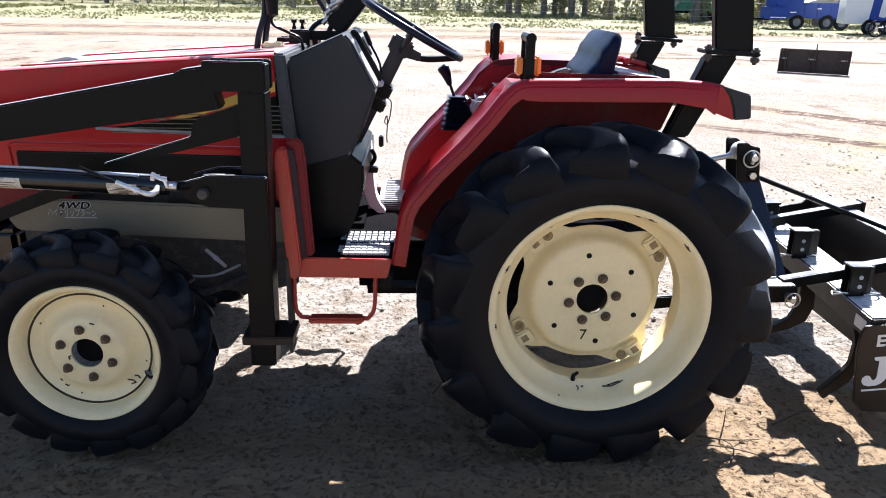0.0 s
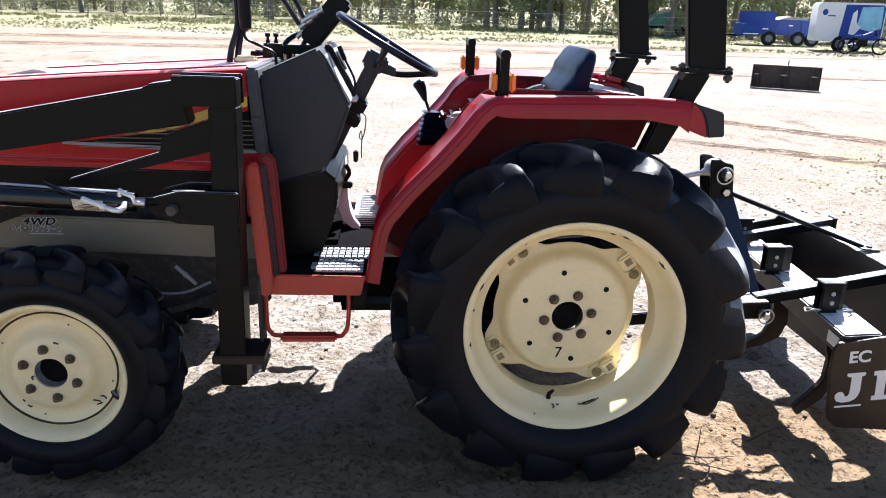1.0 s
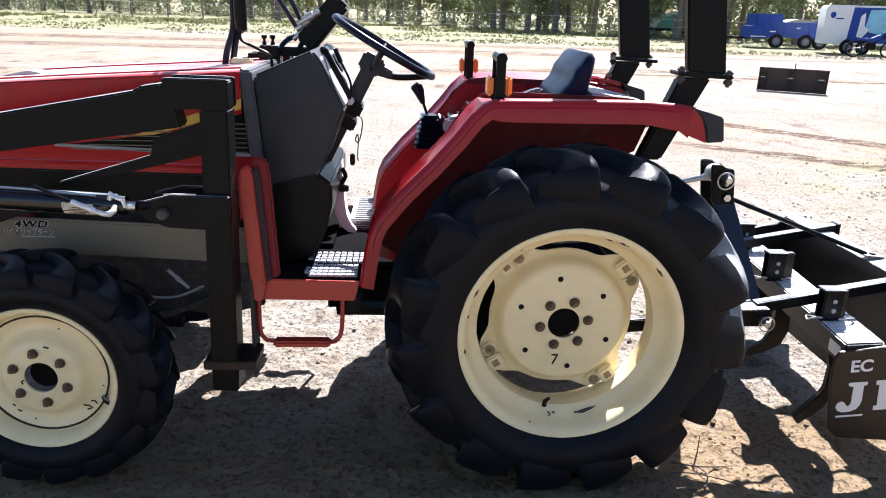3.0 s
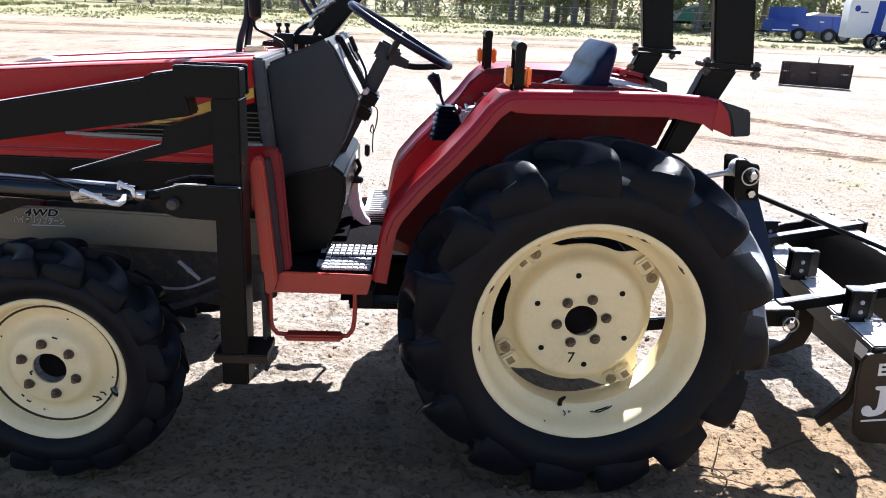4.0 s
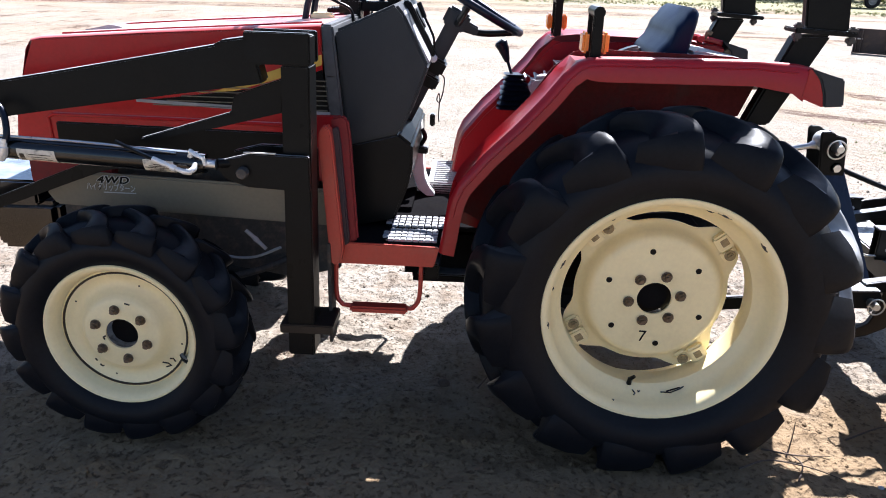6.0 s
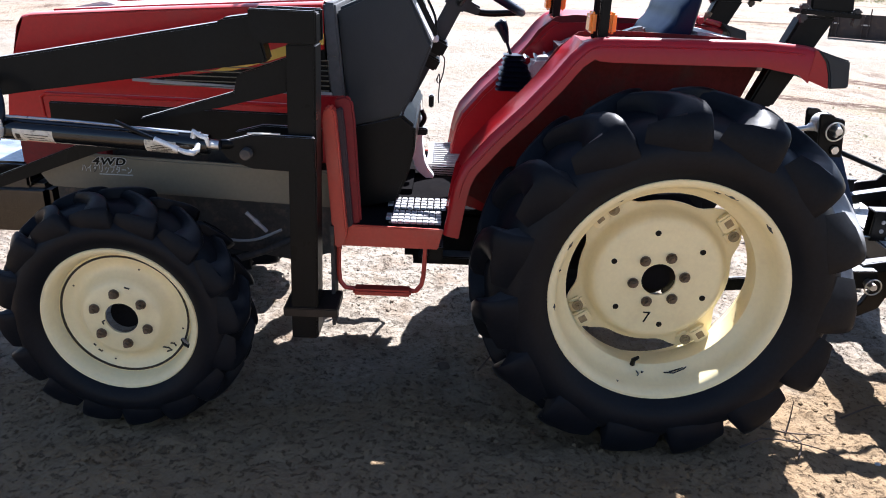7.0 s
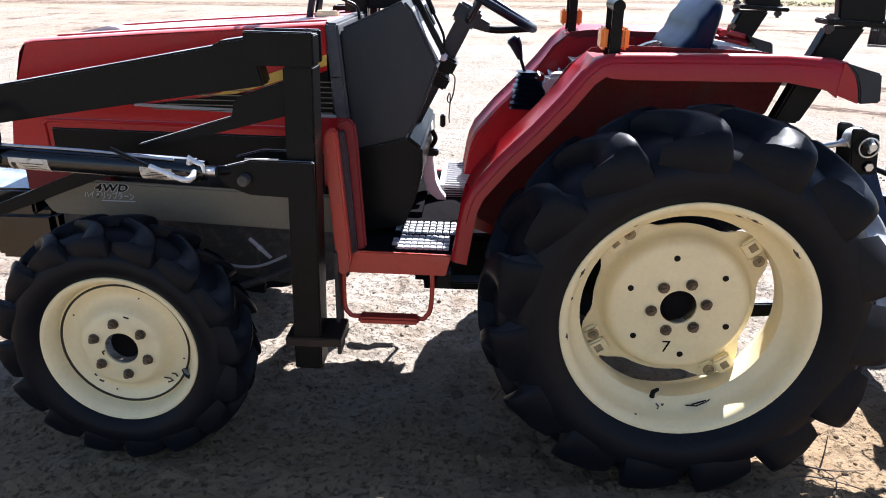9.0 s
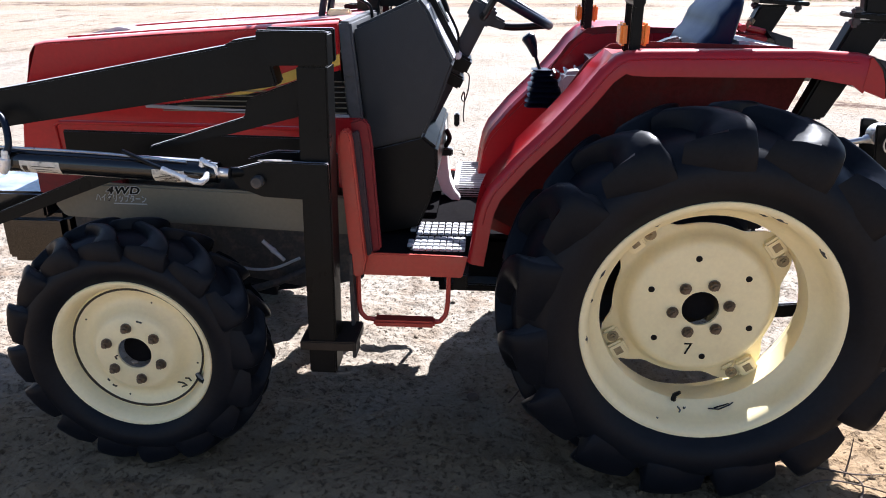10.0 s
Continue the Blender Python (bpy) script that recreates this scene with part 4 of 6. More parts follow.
for k, pts in enumerate(([(-0.955, 0.9, 1.20), (-0.945, 0.9, 1.255), (-0.915, 0.9, 1.285), (-0.88, 0.9, 1.297), (-0.85, 0.9, 1.30)], [(-0.885, 0.9, 1.22), (-0.875, 0.9, 1.26), (-0.85, 0.9, 1.295), (-0.83, 0.9, 1.31)],
                         [(-0.885, 0.88, 1.33), (-0.93, 0.88, 1.40), (-0.98, 0.87, 1.48), (-1.02, 0.86, 1.6)], [(-0.865, 0.87, 1.35), (-0.90, 0.87, 1.42), (-0.95, 0.86, 1.5), (-0.99, 0.85, 1.62)],
                         [(-1.112, 0.72, 1.19), (-1.10, 0.72, 1.25), (-1.075, 0.72, 1.33), (-1.075, 0.72, 1.45), (-1.08, 0.72, 1.62)], [(-1.09, 0.74, 1.19), (-1.078, 0.74, 1.26), (-1.065, 0.74, 1.34), (-1.06, 0.74, 1.48), (-1.06, 0.74, 1.62)])):
    bm = bmesh.new()
    tube(bm, curve(pts, 6), 0.0095 if k < 4 else 0.011, 8)
    part("hydraulic_hose", bm, VINYL, tractor, "black rubber hydraulic hose")
bm = bmesh.new()
tube(bm, [(-1.045, 0.70, 1.62), (-1.045, 0.70, 1.36), (-1.045, 0.70, 1.32), (-1.05, 0.70, 1.31)], [0.022, 0.022, 0.020, 0.008], 12)
tube(bm, curve([(-1.05, 0.70, 1.315), (-1.045, 0.70, 1.285), (-1.0, 0.70, 1.262), (-0.955, 0.70, 1.24), (-0.943, 0.70, 1.2)], 6), 0.005, 8)
part("mirror_stalk", bm, BLACK, tractor, "black mirror stalk with a thin bent stem")
bm = bmesh.new()
box(bm, -1.085, -1.012, 0.69, 0.73, 1.203, 1.226, 0.006)
part("hood_lamp", bm, CREAM, tractor, "small pale lamp on the hood")
bm = bmesh.new()
prism(bm, [(-1.815, 1.145), (-1.815, 1.153), (-1.72, 1.174), (-1.69, 1.170), (-1.655, 1.155)], 0.60, 0.68, 0.002)
part("hood_badge", bm, MATGREY, tractor, "low grey badge on the hood")

# ---- front loader ----
loader = thing("front_loader", "black painted steel front loader frame bolted to the tractor", "loader", (-1.0, MID, 0.3))


def far(mm, pts):
    return [mm @ Vector(p) if mm else p for p in pts]


for mm in (None, mirror_y()):
    bm = bmesh.new()
    prism(bm, [(-1.047, 0.305), (-0.971, 0.305), (-0.957, 1.135), (-1.031, 1.135)], 0.055, 0.14, 0.004, mm)
    post = part("post", bm, BLACK, loader, "black square steel loader post with worn edges")
    bm = bmesh.new()
    prism(bm, [(-1.118, 1.217), (-0.952, 1.216), (-0.952, 1.137), (-1.034, 1.137), (-1.104, 1.136), (-1.121, 1.165)], 0.045, 0.062, 0.003, mm)
    prism(bm, [(-1.118, 1.217), (-0.952, 1.216), (-0.952, 1.137), (-1.034, 1.137), (-1.104, 1.136), (-1.121, 1.165)], 0.133, 0.15, 0.003, mm)
    box(bm, -1.045, -0.956, 0.06, 0.135, 1.136, 1.208, 0.003, mm)
    part("pivot_head", bm, BLACK, post)
    bm = bmesh.new()
    box(bm, -1.068, -0.915, 0.048, 0.18, 0.378, 0.405, 0.003, mm)
    part("base_plate", bm, BROWN_BLACK, post)
    # bright strip added for the sunlit line on the bracket's top edge
    bm = bmesh.new()
    box(bm, -1.136, -1.05, 0.034, 0.042, 0.9085, 0.9115, 0.001, mm)
    part("edge_glint", bm, BRIGHT, post, "bright strip for the sunlit bracket edge")
    bm = bmesh.new()
    prism(bm, [(-1.190, 0.838), (-1.130, 0.816), (-0.962, 0.808), (-0.962, 0.905), (-1.12, 0.908), (-1.195, 0.888), (-1.205, 0.862)], 0.035, 0.05, 0.003, mm)
    prism(bm, [(-1.190, 0.838), (-1.130, 0.816), (-0.962, 0.808), (-0.962, 0.905), (-1.12, 0.908), (-1.195, 0.888), (-1.205, 0.862)], 0.142, 0.16, 0.003, mm)
    part("cylinder_bracket", bm, BLACK, post)
    bm = bmesh.new()
    lathe(bm, [(0, -0.022), (0.013, -0.022), (0.0155, -0.018), (0.0155, 0.0)], 20, (-1.138, 0.035, 0.858))
    if mm:
        bm.transform(mm)
    part("cylinder_pin", bm, IRON, post, "worn steel pin end")
    bm = bmesh.new()
    prism(bm, [(-0.945, 0.62), (-0.935, 0.62), (-0.935, 0.30), (-0.945, 0.30)], 0.15, 0.22, 0.001, mm)
    part("rear_plate", bm, IRON, post)
    bm = bmesh.new()
    # the arm falls towards the front
    prism(bm, [(-1.189, 1.190), (-1.10, 1.204), (-1.060, 1.190), (-1.060, 1.150), (-1.092, 1.134), (-1.081, 1.088), (-1.094, 1.084), (-1.314, 1.050), (-1.69, 0.990), (-2.35, 0.880), (-2.35, 0.966), (-1.69, 1.086), (-1.197, 1.180)], 0.066, 0.13, 0.005, mm)
    part("arm", bm, BLACK, loader, "black box section loader arm")
    bm = bmesh.new()
    prism(bm, [(-1.035, 1.098), (-1.158, 1.053), (-1.168, 1.046), (-1.178, 1.005), (-1.43, 0.926), (-1.425, 0.916), (-1.214, 0.962), (-1.04, 1.008)], 0.09, 0.112, 0.003, mm)
    part("brace", bm, BLACK, loader, "black gusset and brace")
    bm = bmesh.new()
    prism(bm, [(-2.3, 0.57), (-2.3, 0.53), (-1.95, 0.665), (-1.6, 0.80), (-1.5, 0.82), (-1.5, 0.845), (-1.62, 0.835), (-1.95, 0.70)], 0.19, 0.21, 0.003, mm)
    part("subframe_link", bm, BLACK, loader, "black flat link running forward")
    # lift cylinder
    bm = bmesh.new()
    tube(bm, far(mm, [(-2.0, 0.02, 0.917), (-1.75, 0.02, 0.905), (-1.25, 0.02, 0.882), (-1.249, 0.02, 0.882), (-1.23, 0.02, 0.881)]), [0.03, 0.03, 0.03, 0.026, 0.026], 24)
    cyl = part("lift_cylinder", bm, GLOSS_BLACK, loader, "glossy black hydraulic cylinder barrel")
    bm = bmesh.new()
    tube(bm, far(mm, [(-1.235, 0.02, 0.8812), (-1.203, 0.02, 0.8797)]), 0.014, 16)
    part("piston_rod", bm, STEEL, cyl, "bright chromed piston rod")
    bm = bmesh.new()
    tube(bm, far(mm, [(-1.204, 0.03, 0.8797), (-1.12, 0.08, 0.872)]), 0.013, 14)
    part("rod_eye", bm, BLACK, cyl)
    bm = bmesh.new()
    tube(bm, far(mm, curve([(-1.455, 0.0, 0.936), (-1.40, -0.016, 0.918), (-1.36, -0.026, 0.905), (-1.335, -0.030, 0.896)], 5)), 0.0052, 8)
    part("hose", bm, BLACK, cyl, "thin black hose, white highlight painted on top")
    bm = bmesh.new()
    tube(bm, far(mm, [(-1.350, -0.029, 0.902), (-1.318, -0.032, 0.890)]), 0.0072, 10)
    part("hose_sleeve", bm, BRIGHT, cyl, "pale braided hose sleeve")
    bm = bmesh.new()
    tube(bm, far(mm, [(-1.320, -0.032, 0.891), (-1.304, -0.033, 0.884), (-1.303, -0.033, 0.8835), (-1.292, -0.033, 0.879), (-1.291, -0.033, 0.8785), (-1.272, -0.032, 0.872), (-1.258, -0.028, 0.870), (-1.250, -0.018, 0.876), (-1.250, -0.005, 0.886)]), [0.0058, 0.0058, 0.0088, 0.0088, 0.006, 0.0075, 0.0085, 0.0085, 0.007], 10)
    tube(bm, far(mm, [(-1.262, -0.004, 0.905), (-1.256, -0.012, 0.921), (-1.244, -0.012, 0.912), (-1.226, -0.012, 0.905), (-1.222, -0.010, 0.885)]), [0.007, 0.007, 0.006, 0.006, 0.005], 8)
    part("hose_fitting", bm, BRIGHT, cyl, "bright zinc plated hose elbow")
    # bright tube drawn as the highlight along the barrel's top
    bm = bmesh.new()
    tube(bm, far(mm, curve([(-1.30, 0.0, 0.912), (-1.5, -0.004, 0.93), (-1.68, -0.004, 0.938), (-1.9, 0.0, 0.945)], 5)), 0.0035, 8)
    part("highlight_tube", bm, STEEL, cyl, "thin bright tube standing for the cylinder's highlight")
    # labels follow the barrel
    for nm, xa, xb, mt, tag in (("label_sticker", -1.715, -1.615, LABEL, "worn white label with faded print"), ("scuffed_sticker", -1.385, -1.305, LABEL, "scuffed grey label")):
        bm = bmesh.new()
        rows = []
        for k in range(7):
            a = radians(-125 - 13 * k + 10)
            rows.append([bm.verts.new((x, 0.02 + 0.0308 * math.cos(a), 0.905 - (x + 1.75) * 0.046 + 0.0308 * math.sin(a) * 1.0 + 0.0)) for x in (xa, xb)])
        for p, q in zip(rows, rows[1:]):
            bm.faces.new((p[0], p[1], q[1], q[0]))
        if mm:
            bm.transform(mm)
        st = part(nm, bm, mt, cyl, tag)
        bands = [(-118, -128, xa + 0.028, xb - 0.004, ORANGE_RED, "heading_strip"), (-138, -142, xa + 0.036, xb - 0.01, SEAM, "print_bar"), (-152, -156, xa + 0.034, xb - 0.022, SEAM, "print_bar"), (-166, -170, xa + 0.03, xb - 0.012, SEAM, "print_bar"), (-130, -170, xa + 0.006, xa + 0.018, SEAM, "print_mark")]
        if nm == "scuffed_sticker":
            bands = [(-122 - 9 * q, -127 - 9 * q, xa + 0.004 + 0.011 * (q % 3), xb - 0.012 * (q * 2 % 3), SEAM, "scuff") for q in range(6)]
        for a0, a1, x0, x1, mt2, nm2 in bands:
            bm = bmesh.new()
            q = [bm.verts.new((x, 0.02 + 0.0312 * math.cos(radians(a)), 0.905 - (x + 1.75) * 0.046 + 0.0312 * math.sin(radians(a)))) for a, x in ((a0, x0), (a0, x1), ((a0 + a1) / 2, x1), (a1, x1), (a1, x0), ((a0 + a1) / 2, x0))]
            bm.faces.new((q[0], q[1], q[2], q[5]))
            bm.faces.new((q[5], q[2], q[3], q[4]))
            if mm:
                bm.transform(mm)
            part(nm2, bm, mt2, st)
    bm = bmesh.new()
    tube(bm, far(mm, curve([(-1.82, 0.03, 0.99), (-1.775, 0.02, 1.02), (-1.745, 0.01, 1.0), (-1.735, -0.005, 0.95), (-1.745, -0.012, 0.918)], 6)), 0.0085, 10)
    part("hydraulic_hose", bm, VINYL, cyl, "black looping hydraulic hose")
    bm = bmesh.new()
    tube(bm, far(mm, [(-1.742, -0.012, 0.935), (-1.745, -0.014, 0.915), (-1.746, -0.014, 0.914), (-1.75, -0.014, 0.895), (-1.76, -0.01, 0.88)]), [0.0095, 0.0095, 0.013, 0.013, 0.010], 10)
    part("hose_end", bm, BRIGHT, cyl, "bright hose end fitting")

# ---- box scraper, carried clear of the ground by the hitch ----
scraper = thing("box_scraper", "black steel box scraper hitched behind the tractor", "implement", (1.1, MID, 0))
Y0, Y1 = 0.10, 1.20


def block(bm, near, far, bev=0.004):
    """A bar between two outlines of the same count, given as (x, y, z)."""
    a, b = [bm.verts.new(p) for p in near], [bm.verts.new(p) for p in far]
    fs = [bm.faces.new(a), bm.faces.new(b[::-1])]
    for i in range(len(a)):
        j = (i + 1) % len(a)
        fs.append(bm.faces.new((a[i], b[i], b[j], a[j])))
    finish(bm, a + b, fs, bev, None)


for k, yy in enumerate((Y0, Y1 - 0.012)):
    lift = 0.05 * k
    bm = bmesh.new()
    prism(bm, [(0.886, 0.424 + lift), (1.05, 0.447 + lift), (1.13, 0.47 + lift), (1.20, 0.53), (1.235, 0.567), (1.33, 0.57), (1.345, 0.11), (1.12, 0.105), (0.93, 0.118), (0.898, 0.15), (0.872, 0.33), (0.872, 0.40)], yy, yy + 0.012, 0.002)
    sp = part("side_plate", bm, BROWN_BLACK, scraper, "brown black side plate with white lettering" if not k else "brown black side plate")
    if not k:
        text("lettering", "EC", 0.056, Matrix.Translation((0.963, yy - 0.001, 0.375)) @ Matrix.Rotation(radians(-5), 4, "Y") @ FACE @ Matrix.Diagonal((1.1, 1, 1, 1)), WHITE, sp, 0.0006, 0.0016)
        # the maker's mark as plain bars
        big = Matrix.Translation((0.950, 0, 0.267)) @ Matrix.Rotation(radians(-5), 4, "Y") @ Matrix.Diagonal((1.08, 1, 1.24, 1)) @ Matrix.Translation((-1.008, 0, -0.275))
        bm = bmesh.new()
        prism(bm, [(0.998, 0.316), (1.052, 0.316), (1.055, 0.312), (1.052, 0.307), (1.043, 0.305), (1.042, 0.262), (1.037, 0.248), (1.027, 0.238), (1.010, 0.232), (0.988, 0.231), (0.972, 0.236), (0.965, 0.246), (0.967, 0.257), (0.976, 0.263), (0.987, 0.262), (0.994, 0.255), (0.996, 0.249), (1.005, 0.249), (1.010, 0.257), (1.012, 0.304), (1.000, 0.306), (0.996, 0.311)], yy - 0.0012, yy + 0.001, 0.0)
        bm.transform(big)
        part("mark", bm, WHITE, sp)
        bm = bmesh.new()
        box(bm, 0.968, 1.05, yy - 0.0012, yy + 0.001, 0.217, 0.222, 0.0)
        bm.transform(big)
        part("mark_underline", bm, WHITE, sp)
        for xa in (1.090, 1.190, 1.290):
            bm = bmesh.new()
            box(bm, xa, xa + 0.028, yy - 0.0012, yy + 0.001, 0.240, 0.310, 0.0)
            box(bm, xa - 0.010, xa + 0.055, yy - 0.0014, yy + 0.001, 0.304, 0.317, 0.0)
            box(bm, xa - 0.010, xa + 0.055, yy - 0.0014, yy + 0.001, 0.231, 0.244, 0.0)
            bm.transform(big)
            part("mark", bm, WHITE, sp)
# toolbar, dusty with sun glint painted on its top
bm = bmesh.new()
section = lambda x, y, z: [(x, y, z), (x + 0.128, y, z + 0.006), (x + 0.128, y, z - 0.074), (x, y, z - 0.08)]
block(bm, section(0.905, Y0 + 0.012, 0.446), section(0.950, Y1 - 0.012, 0.478), 0.005)
bar = part("toolbar", bm, PALE_TOP, scraper, "black square toolbar, dusty with sun glint painted on top")
bm = bmesh.new()
block(bm, [(0.9055, 0.135, 0.425), (0.9035, 0.135, 0.425), (0.9035, 0.135, 0.385), (0.9055, 0.135, 0.385)], [(0.908, 0.20, 0.427), (0.906, 0.20, 0.427), (0.906, 0.20, 0.387), (0.908, 0.20, 0.387)], 0.0)
part("label_sticker", bm, WHITE, bar, "small white label with faint print")
# blade with its folded top
bm = bmesh.new()
prism(bm, [(1.237, 0.566), (1.305, 0.572), (1.305, 0.562), (1.250, 0.556), (1.262, 0.30), (1.225, 0.10), (1.213, 0.10), (1.246, 0.30)], Y0 + 0.012, Y1 - 0.012, 0.002)
part("blade", bm, PALE_TOP, scraper, "black curved rear blade, its sunlit top fold painted pale")
# shank clamps and ripper tines
SHANK_NEAR = [(0.952, 0.56), (0.955, 0.42), (0.966, 0.352), (0.990, 0.264), (0.986, 0.19), (0.970, 0.165), (0.893, 0.078), (0.915, 0.048), (0.995, 0.115), (1.024, 0.17), (1.034, 0.264), (1.015, 0.36), (1.005, 0.42), (1.000, 0.56)]
SHANK_MID = [(0.942, 0.57), (0.942, 0.42), (0.962, 0.324), (0.960, 0.26), (0.936, 0.205), (0.878, 0.170), (0.862, 0.136), (0.940, 0.155), (1.005, 0.19), (1.028, 0.25), (1.024, 0.301), (1.0, 0.42), (0.995, 0.57)]
for k, (yy, xc, outline) in enumerate(((0.29, 0.914, SHANK_NEAR), (0.645, 0.893, SHANK_MID), (1.00, 0.93, SHANK_MID))):
    z0, z1 = 0.45 + 0.01 * k, 0.556 + 0.012 * k
    bm = bmesh.new()
    box(bm, xc, xc + 0.066, yy - 0.011, yy, z0, z1, 0.003)
    c = part("shank_clamp", bm, BLACK, bar, "black shank clamp cheek with holes")
    bm = bmesh.new()
    box(bm, xc, xc + 0.066, yy + 0.026, yy + 0.037, z0, z1, 0.003)
    part("shank_clamp", bm, BLACK, bar)
    bm = bmesh.new()
    box(bm, xc - 0.004, xc + 0.072, yy - 0.014, yy + 0.040, z1 - 0.004, z1 + 0.005, 0.002)
    part("clamp_cap", bm, BLACK, bar)
    for j in range(2):
        bm = bmesh.new()
        lathe(bm, [(0, 0), (0.0075, 0), (0.0075, -0.002), (0, -0.002)], 12, (xc + 0.036, yy - 0.011, z0 + 0.038 + 0.033 * j))
        part("pin_hole", bm, MATGREY, bar)
    for side in (-0.035, 0.075):
        bm = bmesh.new()
        tube(bm, curve([(xc + side - 0.02, yy - 0.02, z0 + 0.012), (xc + side + 0.005, yy - 0.032, z0 + 0.024), (xc + side + 0.03, yy - 0.02, z0 + 0.018), (xc + side + 0.02, yy, z0 + 0.012), (xc + side - 0.01, yy + 0.004, z0 + 0.016), (xc + side - 0.02, yy - 0.02, z0 + 0.012)], 5), 0.0032, 6)
        part("spring_clip", bm, ZINC, bar, "bright bent spring clip")
    bm = bmesh.new()
    prism(bm, [(x + (0.01 if k == 2 else 0), z) for x, z in outline], yy + 0.001, yy + 0.025, 0.003)
    part("ripper_shank", bm, BROWN_BLACK, scraper, "dark curved ripper shank with a pointed tip")
# hitch mast, legs, draw arms
for yy in (0.59, 0.69):
    bm = bmesh.new()
    prism(bm, [(0.600, 0.906), (0.604, 0.914), (0.640, 0.912), (0.650, 0.902), (0.680, 0.898), (0.686, 0.888), (0.701, 0.763), (0.724, 0.715), (0.650, 0.735), (0.617, 0.780)], yy, yy + 0.012, 0.003)
    part("mast_plate", bm, BLACK, scraper, "black hitch mast plate with rounded corners")
for sy in (-1, 1):
    ya, yb = MID + sy * 0.05, MID + sy * 0.27
    bm = bmesh.new()
    block(bm, [(0.622, ya, 0.785), (0.702, ya, 0.785), (0.702, ya + 0.012, 0.785), (0.622, ya + 0.012, 0.785)], [(0.724, yb, 0.468), (0.762, yb, 0.456), (0.762, yb + 0.012, 0.456), (0.724, yb + 0.012, 0.468)], 0.002)
    part("hitch_leg", bm, NAVY_STEEL, scraper, "blue black raking hitch leg")
    yb = MID + sy * 0.30
    slope = lambda x: 0.487 + (x - 0.734) * 0.19
    bm = bmesh.new()
    prism(bm, [(0.722, slope(0.722)), (1.33, slope(1.33)), (1.33, slope(1.33) - 0.036), (0.722, slope(0.722) - 0.036)], yb - 0.004, yb + 0.004, 0.001)
    box(bm, -0.304, 0.304, yb + 0.004, yb + 0.036, -0.004, 0.004, 0.001, Matrix.Translation((1.026, 0, slope(1.026) - 0.004)) @ Matrix.Rotation(-math.atan(0.19), 4, "Y") @ Matrix.Diagonal((1.018, 1, 1, 1)))
    box(bm, -0.304, 0.304, yb + 0.004, yb + 0.036, -0.004, 0.004, 0.001, Matrix.Translation((1.026, 0, slope(1.026) - 0.032)) @ Matrix.Rotation(-math.atan(0.19), 4, "Y") @ Matrix.Diagonal((1.018, 1, 1, 1)))
    part("draw_arm", bm, BLACK, scraper, "black channel draw arm over the toolbar and blade")
    bm = bmesh.new()
    prism(bm, [(1.325, 0.605), (1.337, 0.605), (1.337, 0.548), (1.325, 0.535)], yb - 0.012, yb + 0.045, 0.002)
    part("arm_end", bm, BLACK, scraper)
    bm = bmesh.new()
    prism(bm, [(0.655, 0.474), (0.752, 0.478), (0.775, 0.448), (0.765, 0.405), (0.66, 0.402)], yb - 0.012, yb - 0.002, 0.002)
    part("hitch_lug", bm, BLACK, scraper, "black lower hitch lug")
    bm = bmesh.new()
    prism(bm, [(0.655, 0.466), (0.752, 0.470), (0.752, 0.478), (0.655, 0.474)], yb - 0.035, yb + 0.055, 0.002)
    part("lug_cap", bm, PALE_TOP, scraper, "plate over the lower hitch pin, its lit top painted pale")
    bm = bmesh.new()
    tube(bm, [(0.742, yb - 0.055, 0.428), (0.742, yb - 0.02, 0.428), (0.752, yb + 0.05, 0.428)], [0.011, 0.014, 0.014], 12)
    tube(bm, [(0.742 + 0.026 * math.cos(a), yb - 0.05, 0.428 + 0.026 * math.sin(a)) for a in [j * math.tau / 20 for j in range(21)]], 0.0025, 6, False)
    part("linch_pin", bm, ZINC, scraper, "bright linch pin with a ring")
bm = bmesh.new()
tube(bm, [(0.655, 0.555, 0.863), (0.655, 0.59, 0.863), (0.655, 0.72, 0.863)], [0.012, 0.016, 0.016], 12)
tube(bm, [(0.652 + 0.030 * math.cos(a), 0.575, 0.858 + 0.030 * math.sin(a)) for a in [j * math.tau / 20 for j in range(21)]], 0.0028, 6, False)
tube(bm, [(0.652, 0.574, 0.886), (0.660, 0.565, 0.866), (0.652, 0.57, 0.842)], [0.005, 0.009, 0.006], 8)
part("top_pin", bm, ZINC, scraper, "bright top link pin with a ring")
bm = bmesh.new()
lathe(bm, [(0, -0.002), (0.018, -0.002), (0.018, 0)], 16, (0.668, 0.592, 0.795))
hexbolt(bm, 0.668, 0.590, 0.795, 0.0145, 0.012)
part("mast_bolt", bm, ZINC, scraper)
bm = bmesh.new()
tube(bm, [(0.675, 0.64, 0.792), (1.245, 0.61, 0.584)], 0.0085, 8)
stay = part("rear_stay", bm, BLACK, scraper, "thin black stay from the mast to the blade")
bm = bmesh.new()
prism(bm, [(1.225, 0.586), (1.305, 0.579), (1.305, 0.573), (1.225, 0.580)], 0.585, 0.635, 0.002)
part("stay_foot", bm, PALE_TOP, stay)
bm = bmesh.new()
lathe(bm, [(0, -0.012), (0.012, -0.010), (0.013, 0), (0, 0)], 10)
bm.transform(Matrix.Translation((1.270, 0.61, 0.579)) @ Matrix.Rotation(radians(-90), 4, "X"))
part("stay_bolt", bm, BLACK, stay)
